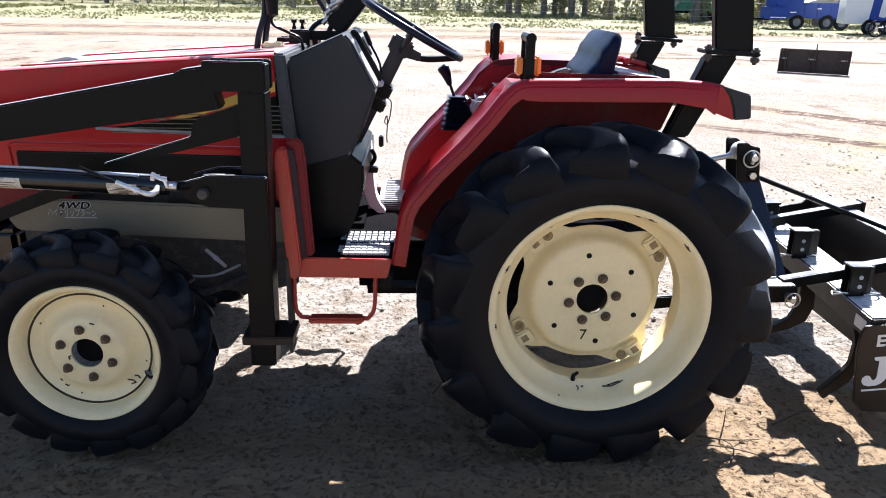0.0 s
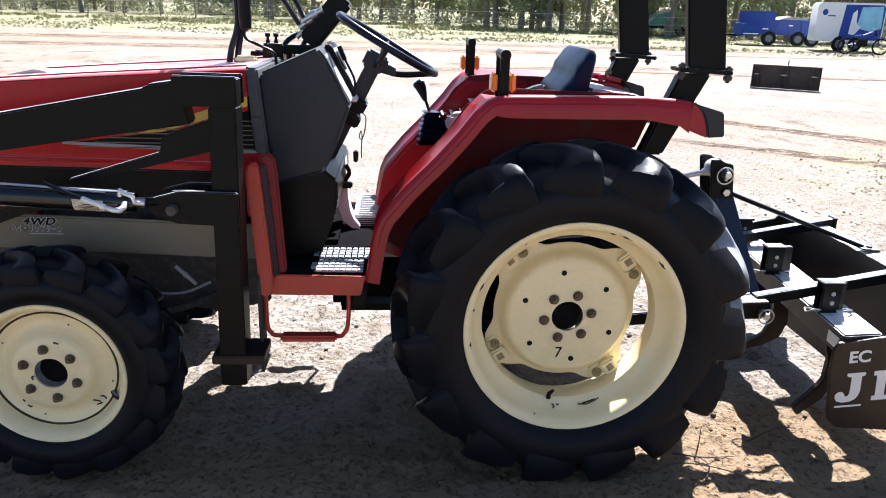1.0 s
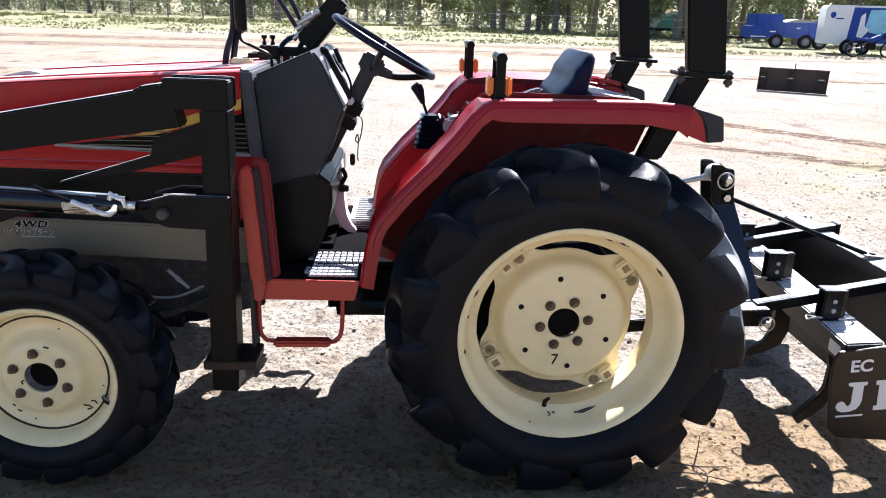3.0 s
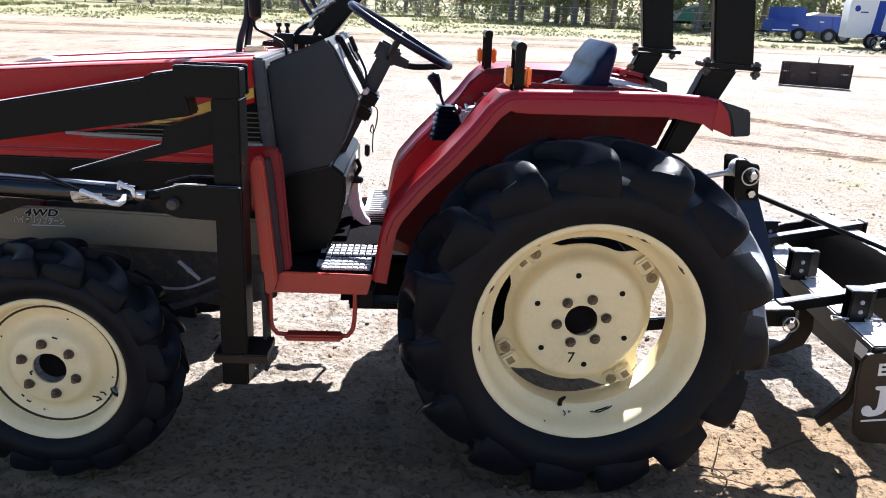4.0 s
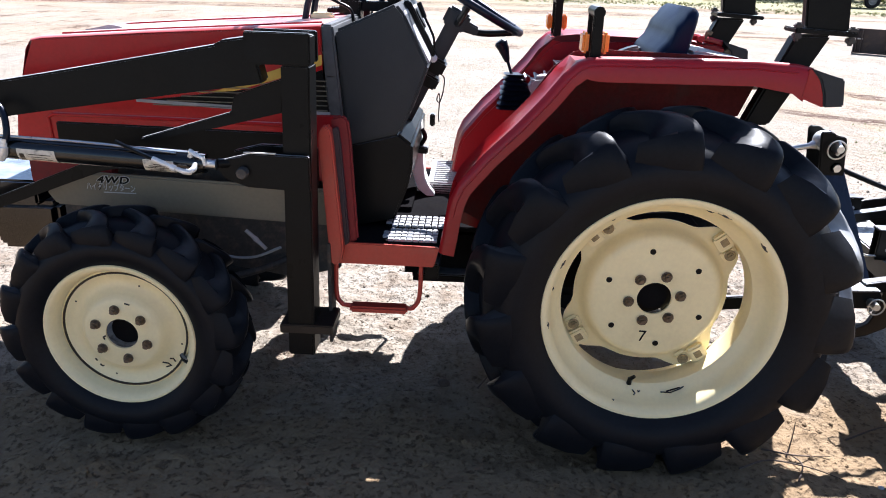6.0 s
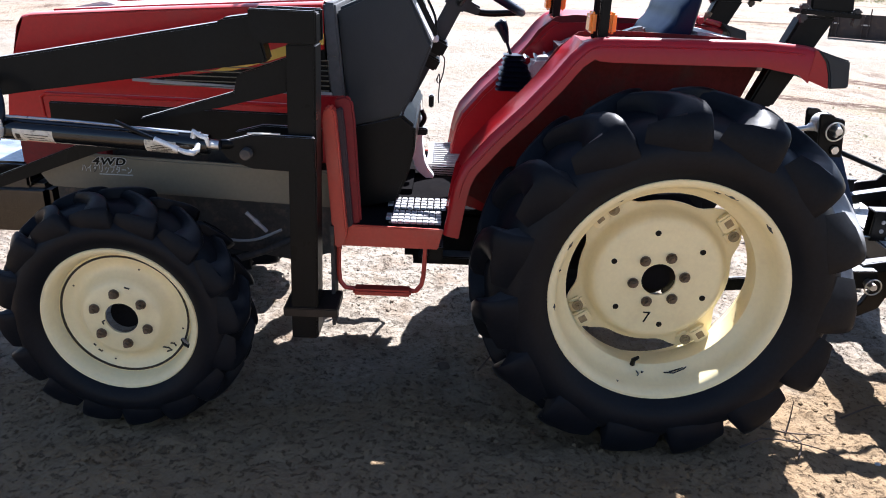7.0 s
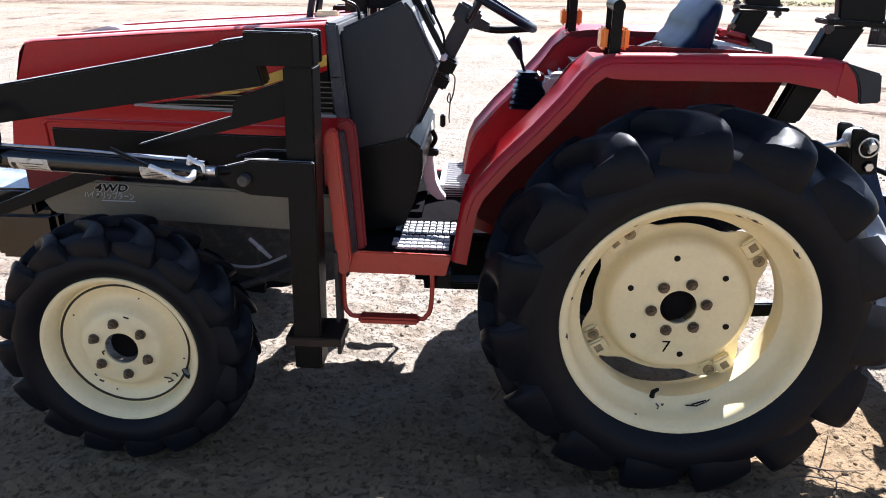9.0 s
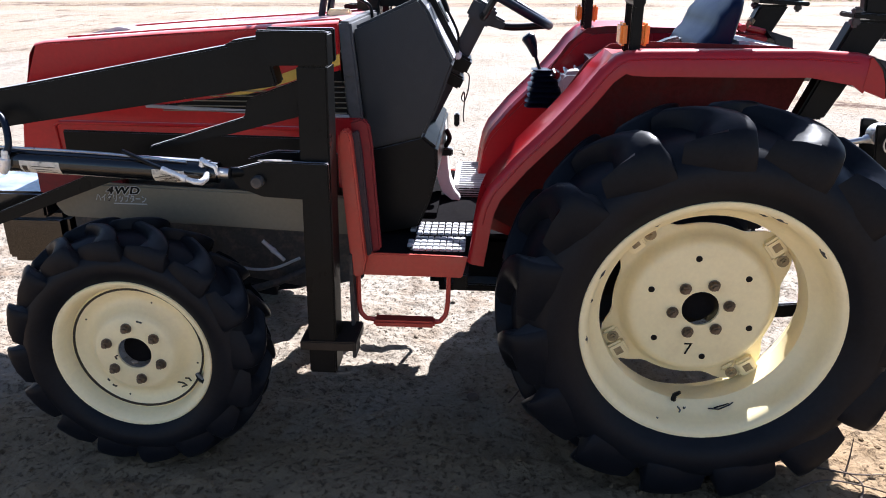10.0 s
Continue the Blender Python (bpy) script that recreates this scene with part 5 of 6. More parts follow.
# three point linkage of the tractor
bm = bmesh.new()
tube(bm, [(0.66, 0.65, 0.864), (0.640, 0.65, 0.866), (0.625, 0.65, 0.862), (0.60, 0.65, 0.855), (0.595, 0.65, 0.853), (0.28, 0.65, 0.785)], [0.024, 0.026, 0.020, 0.013, 0.010, 0.010], 12)
top_link = part("top_link", bm, STEEL, tractor, "bright threaded top link")
bm = bmesh.new()
lathe(bm, [(0.012, -0.024), (0.030, -0.024), (0.034, -0.012), (0.034, 0.012), (0.030, 0.024), (0.012, 0.024)], 20, (0.640, 0.65, 0.872))
part("link_ball", bm, BRIGHT, top_link, "pale ball end")
for yb in (0.35, 0.95):
    bm = bmesh.new()
    prism(bm, [(0.10, 0.40), (0.74, 0.448), (0.775, 0.43), (0.74, 0.41), (0.10, 0.35)], yb + 0.008, yb + 0.026, 0.004)
    part("lower_link", bm, BLACK, tractor, "black lower lift arm")


# ---- ground ----


def soil():
    """Sandy soil: pale and trampled in the open, browner clods, with worn-in patches of short grass."""
    m = bpy.data.materials.new("sandy_soil")
    m.use_nodes = True
    nt = m.node_tree
    n, ln = nt.nodes, nt.links
    b = n["Principled BSDF"]
    b.inputs["Roughness"].default_value = 0.95
    b.inputs["Specular IOR Level"].default_value = 0.15
    co = n.new("ShaderNodeTexCoord")

    def tex(scale, detail=6, rough=0.6, stretch=None):
        t = n.new("ShaderNodeTexNoise")
        t.inputs["Scale"].default_value, t.inputs["Detail"].default_value, t.inputs["Roughness"].default_value = scale, detail, rough
        src = co.outputs["Object"]
        if stretch:
            mp = n.new("ShaderNodeMapping")
            mp.inputs["Scale"].default_value = stretch
            mp.inputs["Rotation"].default_value = (0, 0, radians(12))
            ln.new(src, mp.inputs["Vector"])
            src = mp.outputs["Vector"]
        ln.new(src, t.inputs["Vector"])
        return t.outputs["Fac"]

    def ramp(src, lo, hi, a=0.0, c=1.0):
        r = n.new("ShaderNodeMapRange")
        for k, v in (("From Min", lo), ("From Max", hi), ("To Min", a), ("To Max", c)):
            r.inputs[k].default_value = v
        ln.new(src, r.inputs["Value"])
        return r.outputs[0]

    def mix(fac, a, c):
        x = n.new("ShaderNodeMix")
        x.data_type = "RGBA"
        ln.new(fac, x.inputs[0])
        for i, v in ((6, a), (7, c)):
            if isinstance(v, tuple):
                x.inputs[i].default_value = (*v, 1)
            else:
                ln.new(v, x.inputs[i])
        return x.outputs[2]

    def math2(op, a, c):
        x = n.new("ShaderNodeMath")
        x.operation = op
        for i, v in ((0, a), (1, c)):
            if isinstance(v, (int, float)):
                x.inputs[i].default_value = v
            else:
                ln.new(v, x.inputs[i])
        return x.outputs[0]

    fine = tex(70, 8, 0.8)
    col = mix(ramp(tex(0.5), 0.35, 0.65), (0.280, 0.250, 0.207), (0.225, 0.188, 0.145))
    sep = n.new("ShaderNodeSeparateXYZ")
    ln.new(co.outputs["Object"], sep.inputs[0])
    col = mix(math2("MULTIPLY", ramp(tex(7, 8, 0.7), 0.46, 0.70, 0, 0.75), ramp(sep.outputs["Y"], 5, 1.5, 0.4, 1)), col, (0.13, 0.082, 0.048))
    col = mix(math2("MULTIPLY", ramp(fine, 0.55, 0.61, 0, 0.45), ramp(sep.outputs["Y"], 6, 2, 0.45, 1)), col, (0.06, 0.036, 0.022))
    # dark specks paint the shade in small pits
    pits = ramp(tex(48, 5, 0.7), 0.55, 0.63)
    # dark dashes paint the small shadows of bumps further off
    dashes = math2("MULTIPLY", ramp(tex(1.5, 9, 0.78, (0.9, 0.45, 1)), 0.53, 0.61), ramp(sep.outputs["Y"], 3, 9))
    dashes = math2("MAXIMUM", dashes, math2("MULTIPLY", ramp(tex(4.5, 9, 0.8, (0.8, 0.4, 1)), 0.56, 0.64, 0, 0.8), ramp(sep.outputs["Y"], 1.5, 4)))
    # browner earth along the tractor's side, its shade deepened in the colour
    brown_shade = math2("ADD", sep.outputs["Y"], math2("MULTIPLY", math2("SUBTRACT", tex(0.9, 6), 0.5), 1.9))
    brown_shade = math2("MULTIPLY", ramp(brown_shade, 0.70, 0.25), ramp(brown_shade, -1.8, -1.2))
    col = mix(ramp(brown_shade, 0, 1, 0, 0.85), col, (0.200, 0.132, 0.068))
    col = mix(math2("MULTIPLY", pits, ramp(sep.outputs["Y"], 4, 1.5, 0, 0.5)), col, (0.055, 0.033, 0.020))
    patches = ramp(tex(0.16, 4, 0.6, (0.5, 1.4, 1)), 0.50, 0.58)
    col = mix(ramp(patches, 0, 1, 0, 0.25), col, (0.30, 0.19, 0.11))
    col = mix(ramp(math2("MULTIPLY", dashes, ramp(patches, 0, 1, 0.35, 1)), 0, 1, 0, 0.9), col, (0.075, 0.042, 0.026))
    # wheel ruts: a start, a way and a length, half as wide as given
    warp = math2("MULTIPLY", math2("SUBTRACT", tex(1.1, 5), 0.5), 0.5)
    streaks = ramp(tex(2.6, 10, 0.85, (0.35, 1.5, 1)), 0.47, 0.53)
    crumbs = ramp(tex(6.0, 8, 0.8, (0.7, 1.3, 1)), 0.42, 0.50)
    torn = ramp(tex(0.9, 9, 0.8), 0.40, 0.58)
    for x0, y0, dx, dy, length, half in ((2.9, 9.3, 0.686, -0.727, 8, 0.20), (2.2, 6.97, 0.80, -0.598, 6, 0.15), (3.6, 8.3, 0.70, -0.714, 6, 0.05), (-18, 22.5, 1.0, 0.10, 24, 1.1), (-24, 27.5, 1.0, 0.06, 40, 1.2), (-1, 15.5, 0.94, 0.34, 9, 0.55), (2, 17, 0.97, -0.1, 16, 0.2), (8, 25, 1, 0.1, 14, 0.35)):
        off = n.new("ShaderNodeVectorMath")
        off.operation = "SUBTRACT"
        ln.new(co.outputs["Object"], off.inputs[0])
        off.inputs[1].default_value = (x0, y0, 0)
        dots = []
        for v in ((dx, dy, 0), (-dy, dx, 0)):
            dt = n.new("ShaderNodeVectorMath")
            dt.operation = "DOT_PRODUCT"
            ln.new(off.outputs[0], dt.inputs[0])
            dt.inputs[1].default_value = v
            dots.append(dt.outputs["Value"])
        across = math2("ABSOLUTE", math2("ADD", dots[1], warp), 0.0)
        along = math2("MULTIPLY", ramp(dots[0], 0, 1.2), ramp(dots[0], length, length - 1.2))
        col = mix(math2("MULTIPLY", math2("MULTIPLY", ramp(across, half * 4, half, 0, 0.85), along), torn), col, (0.26, 0.19, 0.12))
        col = mix(math2("MULTIPLY", math2("MULTIPLY", ramp(across, half * 1.3, half * 0.8, 0, 1), along), streaks if half > 0.3 else crumbs), col, (0.07, 0.038, 0.024))
    edge = math2("ADD", sep.outputs["Y"], math2("MULTIPLY", math2("SUBTRACT", tex(0.06, 4), 0.5), 26.0))
    edge = math2("ADD", edge, math2("MULTIPLY", sep.outputs["X"], 0.22))
    grass = math2("MULTIPLY", ramp(edge, 29, 37), ramp(tex(0.35, 7, 0.7), 0.28, 0.48))
    # a thin grassy patch behind the scraper and a few tufts beyond the tractor
    d = n.new("ShaderNodeVectorMath")
    d.operation = "DISTANCE"
    ln.new(co.outputs["Object"], d.inputs[0])
    d.inputs[1].default_value = (5.0, 4.2, 0)
    near = math2("MULTIPLY", ramp(d.outputs["Value"], 2.4, 0.9), ramp(tex(2.2, 8, 0.75), 0.48, 0.6))
    d2 = n.new("ShaderNodeVectorMath")
    d2.operation = "DISTANCE"
    ln.new(co.outputs["Object"], d2.inputs[0])
    d2.inputs[1].default_value = (-0.8, 2.75, 0)
    near = math2("MAXIMUM", near, math2("MULTIPLY", ramp(d2.outputs["Value"], 0.7, 0.2), ramp(tex(4, 8, 0.75), 0.46, 0.56)))
    grass = math2("MAXIMUM", grass, near)
    gcol = mix(ramp(tex(1.4, 7, 0.7), 0.35, 0.65), (0.150, 0.165, 0.065), (0.265, 0.235, 0.125))
    col = mix(ramp(grass, 0, 1, 0, 0.85), col, gcol)
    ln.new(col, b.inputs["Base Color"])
    bp = n.new("ShaderNodeBump")
    bp.inputs["Strength"].default_value, bp.inputs["Distance"].default_value = 0.9, 0.018
    ln.new(math2("SUBTRACT", math2("MULTIPLY", tex(14, 6, 0.6), 2.0), math2("MULTIPLY", pits, 0.35)), bp.inputs["Height"])
    ln.new(bp.outputs["Normal"], b.inputs["Normal"])
    return m


SOIL = soil()


def spread(a, b, step, grow, far_end):
    """Coordinates close together from a to b, then ever wider to far_end on both sides."""
    mid = [a + step * i for i in range(int((b - a) / step) + 1)]
    hi, lo, s = [mid[-1]], [mid[0]], step
    while hi[-1] < far_end or lo[0] > -far_end:
        s *= grow
        hi.append(hi[-1] + s)
        lo.insert(0, lo[0] - s)
    return lo[:-1] + mid + hi[1:]


def lie(x, y):
    """Height of the ground: clods, scuffs and the ruts of tyres near the tractor, flat further away."""
    near = max(0.0, 1 - max(0, abs(x) - 2.5, abs(y - 1) - 2.5) / 8)
    h = 0.016 * noise.noise((x * 1.6, y * 1.6, 0))
    h += 0.013 * noise.noise((x * 5, y * 5, 3)) + 0.014 * noise.noise((x * 13, y * 13, 7)) + 0.009 * noise.noise((x * 31, y * 31, 9))
    h += 0.016 * math.exp(-((x + 1.52) / 0.3) ** 2 - ((y - 0.08) / 0.25) ** 2)      # raised to meet the front tyre, itself sized to the camera's view
    return h * near - 0.008 + 0.03 * (1 - near) * noise.noise((x * 0.1, y * 0.1, 5))


xs, ys = spread(-1.9, 2.2, 0.022, 1.16, 330), spread(-0.3, 3.0, 0.022, 1.16, 330)
me = bpy.data.meshes.new("ground")
me.from_pydata([(x, y, lie(x, y)) for y in ys for x in xs], [], [(j * len(xs) + i, j * len(xs) + i + 1, (j + 1) * len(xs) + i + 1, (j + 1) * len(xs) + i) for j in range(len(ys) - 1) for i in range(len(xs) - 1)])
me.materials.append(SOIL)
me.shade_smooth()
tagged(new("ground", me), "pale sandy paddock ground with clods and patches of grass", "ground", kind="structure")


def scatter(name, label, category, places, shapes, material):
    """Many small pieces in one object: each place is (x, y, size), each shape (verts, faces) of unit size."""
    V, F = [], []
    for x, y, s in places:
        sv, sf = random.choice(shapes)
        a, o = random.uniform(0, math.tau), len(V)
        ca, sa, z = math.cos(a), math.sin(a), lie(x, y)
        V += [(x + s * (ca * p[0] - sa * p[1]), y + s * (sa * p[0] + ca * p[1]), z + s * p[2]) for p in sv]
        F += [tuple(o + i for i in f) for f in sf]
    m = bpy.data.meshes.new(name)
    m.from_pydata(V, [], F)
    m.materials.append(material)
    return tagged(new(name, m), label, category, kind="stuff")


def clod_shape():
    bm = bmesh.new()
    bmesh.ops.create_icosphere(bm, subdivisions=1, radius=1)
    for v in bm.verts:
        v.co *= random.uniform(0.65, 1.25)
        v.co.z = v.co.z * 0.6 + 0.25
    out = ([tuple(v.co) for v in bm.verts], [[v.index for v in f.verts] for f in bm.faces])
    bm.free()
    return out


clods = [(random.uniform(-2.2, 3.0), random.uniform(-0.4, 4.0), 0.003 + 0.010 * random.random() ** 3) for _ in range(4200)]
scatter("soil_clods", "small crumbly clods of sandy soil", "soil", clods, [clod_shape() for _ in range(8)], SOIL)


def blade_shape(n, h, lean):
    V, F = [], []
    for _ in range(n):
        a, r = random.uniform(0, math.tau), random.uniform(0, 0.6)
        x, y, w, t = r * math.cos(a), r * math.sin(a), random.uniform(0.03, 0.06), random.uniform(0.6, 1) * h
        dx, dy = random.uniform(-lean, lean), random.uniform(-lean, lean)
        o = len(V)
        V += [(x - w, y, 0), (x + w, y, 0), (x + dx * 0.4 + w * 0.7, y + dy * 0.4, t * 0.6), (x + dx * 0.4 - w * 0.7, y + dy * 0.4, t * 0.6), (x + dx, y + dy, t)]
        F += [(o, o + 1, o + 2, o + 3), (o + 3, o + 2, o + 4)]
    return V, F


GRASS = mat("short_grass", (0.19, 0.215, 0.075), 0.8, var=0.4, scale=2.0, fine=20, bump=0, spec=0.2)
DRYGRASS = mat("dry_grass", (0.36, 0.32, 0.18), 0.85, var=0.35, scale=1.5, fine=20, bump=0, spec=0.2)
tuft = [blade_shape(14, 1.0, 0.6) for _ in range(6)]
near_grass = []
while len(near_grass) < 900:
    x, y = random.gauss(4.6, 0.8), random.gauss(4.0, 0.8)
    if noise.noise((x * 1.8, y * 1.8, 2)) > -0.05 and x > 2.8:
        near_grass.append((x, y, random.uniform(0.012, 0.03)))
for _ in range(160):
    near_grass.append((random.gauss(-0.8, 0.35), random.gauss(2.75, 0.2), random.uniform(0.012, 0.035)))
scatter("grass_tufts", "thin green grass tufts on the sand", "grass", near_grass, tuft, GRASS)
far_grass = []
while len(far_grass) < 9000:
    y = random.uniform(26, 62)
    x = random.uniform(-0.62, 0.62) * (y + 4)
    if y + 0.22 * x > 31 and noise.noise((x * 0.25, y * 0.25, 4)) > -0.1:
        far_grass.append((x, y, random.uniform(0.05, 0.13) * (1.0 if y < 48 else 2.2)))
scatter("paddock_grass", "rough green and straw coloured paddock grass", "grass", far_grass[:5600], tuft, GRASS)
scatter("dry_paddock_grass", "rough straw coloured paddock grass", "grass", far_grass[5600:], tuft, DRYGRASS)

# ---- far things ----
TRUNK = mat("grey_brown_bark", (0.20, 0.175, 0.15), 0.9, var=0.35, scale=3, fine=25, bump=0.6)
LEAF = mat("gum_leaves", (0.20, 0.225, 0.10), 0.6, var=0.4, scale=0.8, fine=6, bump=0)
LEAF2 = mat("olive_leaves", (0.30, 0.30, 0.16), 0.6, var=0.4, scale=0.8, fine=6, bump=0)


def crown_mesh(name, centres, per, size, material, flat=0.7):
    V, F = [], []
    for cx, cy, cz, r in centres:
        for _ in range(per):
            d = Vector((random.gauss(0, 1), random.gauss(0, 1), random.gauss(0, 1))).normalized() * r * random.uniform(0.35, 1.0) ** 0.6
            p = Vector((cx, cy, cz)) + Vector((d.x, d.y, d.z * flat))
            q = Euler((random.uniform(-1.3, 1.3), random.uniform(-1.3, 1.3), random.uniform(0, 6.3))).to_matrix()
            l, w, o = size * random.uniform(0.6, 1.3), size * random.uniform(0.2, 0.4), len(V)
            V += [tuple(p + q @ Vector(c)) for c in ((-l, 0, 0), (0, -w, 0.1 * l), (l, 0, 0), (0, w, 0.1 * l))]
            F.append((o, o + 1, o + 2, o + 3))
    m = bpy.data.meshes.new(name)
    m.from_pydata(V, [], F)
    m.materials.append(material)
    return m


def tree(h, spread_r, material):
    """A gum tree: leaning tapered trunk, limbs and loose clumps of leaves from low down."""
    t = thing("tree", "scrubby gum tree with a grey trunk and loose olive foliage", "tree", group="trees behind the fence")
    bm = bmesh.new()
    top = Vector((random.uniform(-0.5, 0.5), random.uniform(-0.5, 0.5), h * 0.75))
    mid = top * 0.5 + Vector((random.uniform(-0.25, 0.25), random.uniform(-0.2, 0.2), 0))
    line = curve([(0, 0, -0.1), mid, top], 6)
    tube(bm, line, [0.22 * h / 8 * (1 - 0.75 * i / len(line)) + 0.02 for i in range(len(line))], 9)
    cl = []
    for k in range(7):
        u = random.uniform(0.25, 1)
        p = line[int(u * (len(line) - 1))]
        a = random.uniform(0, math.tau)
        q = p + Vector((math.cos(a), math.sin(a), random.uniform(-0.05, 0.7))) * spread_r * random.uniform(0.5, 1.0)
        tube(bm, curve([p, p.lerp(q, 0.5) + Vector((0, 0, 0.2)), q], 4), [0.06, 0.055, 0.05, 0.045, 0.04, 0.035, 0.03, 0.02, 0.012], 6)
        cl.append((q.x, q.y, q.z, spread_r * random.uniform(0.35, 0.6)))
        cl.append((q.x + random.uniform(-1, 1), q.y + random.uniform(-1, 1), max(0.9, q.z - random.uniform(0.2, 1.2)), spread_r * random.uniform(0.25, 0.45)))
    part("trunk", bm, TRUNK, t)
    ob = new("crown", crown_mesh("crown", cl, 200, 0.16, material))
    ob.parent = t
    return t


kinds = [tree(random.uniform(6, 9), random.uniform(1.8, 2.6), m) for m in (LEAF, LEAF2, LEAF, LEAF2)]


def fence_y(x):
    """The fence line: it runs away from the camera towards the left."""
    return 58 - 0.62 * x if x > -8 else 62.96 - 0.35 * (x + 8)


spots = []
for k in range(46):
    x = -48 + 84 * (k + random.uniform(-0.3, 0.3)) / 46
    spots.append((x, fence_y(x) + random.uniform(2.5, 16) * (0.6 if x > 5 else 1.2)))
for i, (x, y) in enumerate(spots):
    m = Matrix.Translation((x, y, 0)) @ Matrix.Rotation(random.uniform(0, 6.28), 4, "Z")
    if i < 4:
        kinds[i].matrix_basis = m
    else:
        copy_thing(kinds[i % 4], m)
more = random.Random(5)
for k in range(13):
    x = 7 + 2.1 * k + more.uniform(-0.6, 0.6)
    copy_thing(kinds[k % 4], Matrix.Translation((x, fence_y(x) + more.uniform(1.2, 5), -0.6)) @ Matrix.Rotation(more.uniform(0, 6.28), 4, "Z"))
shrubs = []
for _ in range(150):
    x = random.uniform(-50, 34)
    shrubs.append((x, fence_y(x) + random.uniform(0.5, 22), random.uniform(0.2, 0.9), random.uniform(0.5, 1.5)))
tagged(new("shrubs", crown_mesh("shrubs", shrubs, 110, 0.14, LEAF2, 0.8)), "low olive green scrub along the fence", "shrub", kind="stuff")
far_wood = []
for _ in range(150):
    x = random.uniform(-90, 80)
    far_wood.append((x, fence_y(x) + random.uniform(20, 45), random.uniform(0.6, 7), random.uniform(1.5, 3.0)))
for _ in range(170):
    x = more.uniform(-60, 60)
    far_wood.append((x, fence_y(x) + more.uniform(14, 34), more.uniform(0.5, 5), more.uniform(1.5, 3.0)))
tagged(new("far_woods", crown_mesh("far_woods", far_wood, 90, 0.45, LEAF)), "dense far bushland", "woods", kind="stuff")

fence = thing("wire_fence", "old wire fence with weathered grey posts", "fence", (0, 58, 0))
POST = mat("weathered_post", (0.22, 0.19, 0.16), 0.9, var=0.3, scale=8, bump=0.4)
posts = []
x = -46.0
while x < 22:
    bm = bmesh.new()
    r = random.uniform(0.05, 0.075)
    tube(bm, [(x, fence_y(x), -0.1), (x + random.uniform(-0.05, 0.05), fence_y(x), 1.35)], [r, r * 0.85], 8)
    part("fence_post", bm, POST, fence)
    posts.append((x, fence_y(x)))
    x += random.uniform(3.2, 3.9)
for z in (0.35, 0.75, 1.2):
    bm = bmesh.new()
    tube(bm, [(px, py - 0.06, z + random.uniform(-0.02, 0.02)) for px, py in posts], 0.012 if z < 1 else 0.02, 5)
    part("fence_wire", bm, ZINC, fence)

BLUE = mat("blue_vehicle_paint", (0.005, 0.040, 0.27), 0.4, var=0.25, scale=3, bump=0.04, coat=0.05, spec=0.3)
WHITEP = mat("white_vehicle_paint", (0.72, 0.74, 0.75), 0.35, var=0.06, scale=2, bump=0.02, coat=0.3)
CYAN = mat("pale_blue_print", (0.22, 0.50, 0.66), 0.4, var=0.3, scale=3, bump=0.0)
TARP = mat("green_tarpaulin", (0.16, 0.50, 0.36), 0.6, var=0.35, scale=3, bump=0.3)
SAND = mat("pale_sand", (0.42, 0.38, 0.30), 0.95, var=0.2, scale=8, bump=0.3)
RIM = mat("dull_grey_rim", (0.16, 0.17, 0.19), 0.5, metal=0.4, var=0.2, scale=9, bump=0.1)


def road_wheel(parent, x, y, z, r, w, M):
    bm = bmesh.new()
    lathe(bm, [(r * 0.55, 0), (r * 0.9, -0.01), (r, 0.03), (r, w - 0.03), (r * 0.9, w), (r * 0.55, w)], 24, (x, y, z))
    bm.transform(M)
    t = part("wheel", bm, RUBBER, parent)
    bm = bmesh.new()
    lathe(bm, [(0, 0.03), (r * 0.25, 0.02), (r * 0.3, 0.05), (r * 0.5, 0.05), (r * 0.58, 0.01)], 20, (x, y, z))
    bm.transform(M)
    part("rim", bm, RIM, t, "grey steel rim")


# blue tipping trailer
T = Matrix.Translation((17.5, 37.0, 0)) @ Matrix.Rotation(radians(-9), 4, "Z")
tr = thing("blue_trailer", "blue tandem box trailer loaded with pale sand", "trailer", (17.5, 37.0, 0))
bm = bmesh.new()
box(bm, 0.1, 3.55, 0, 1.7, 0.55, 0.63, 0.01, T)
box(bm, 0.1, 3.55, 0, 0.05, 0.6, 1.30, 0.01, T)
box(bm, 0.1, 3.55, 1.65, 1.7, 0.6, 1.30, 0.01, T)
box(bm, 3.50, 3.55, 0, 1.7, 0.6, 1.40, 0.01, T)
part("tray", bm, BLUE, tr, "blue steel tray")
bm = bmesh.new()
box(bm, 0.10, 1.45, -0.04, 1.74, 0.55, 1.68, 0.03, T)
part("tool_locker", bm, BLUE, tr, "tall blue locker at the front")
bm = bmesh.new()
box(bm, -0.20, 0.72, -0.30, 1.5, 0.47, 1.08, 0.03, T)
box(bm, -0.22, 0.74, -0.32, -0.29, 0.98, 1.02, 0.005, T)
part("front_box", bm, BLUE, tr, "low blue box over the drawbar")
for k in range(4):
    bm = bmesh.new()
    box(bm, 1.55 + 0.62 * k, 1.62 + 0.62 * k, -0.04, 0.0, 0.6, 1.30, 0.005, T)
    part("rib", bm, BLUE, tr)
bm = bmesh.new()
box(bm, 0.10, 3.55, -0.06, -0.03, 1.22, 1.30, 0.005, T)
part("top_rail", bm, BLUE, tr)
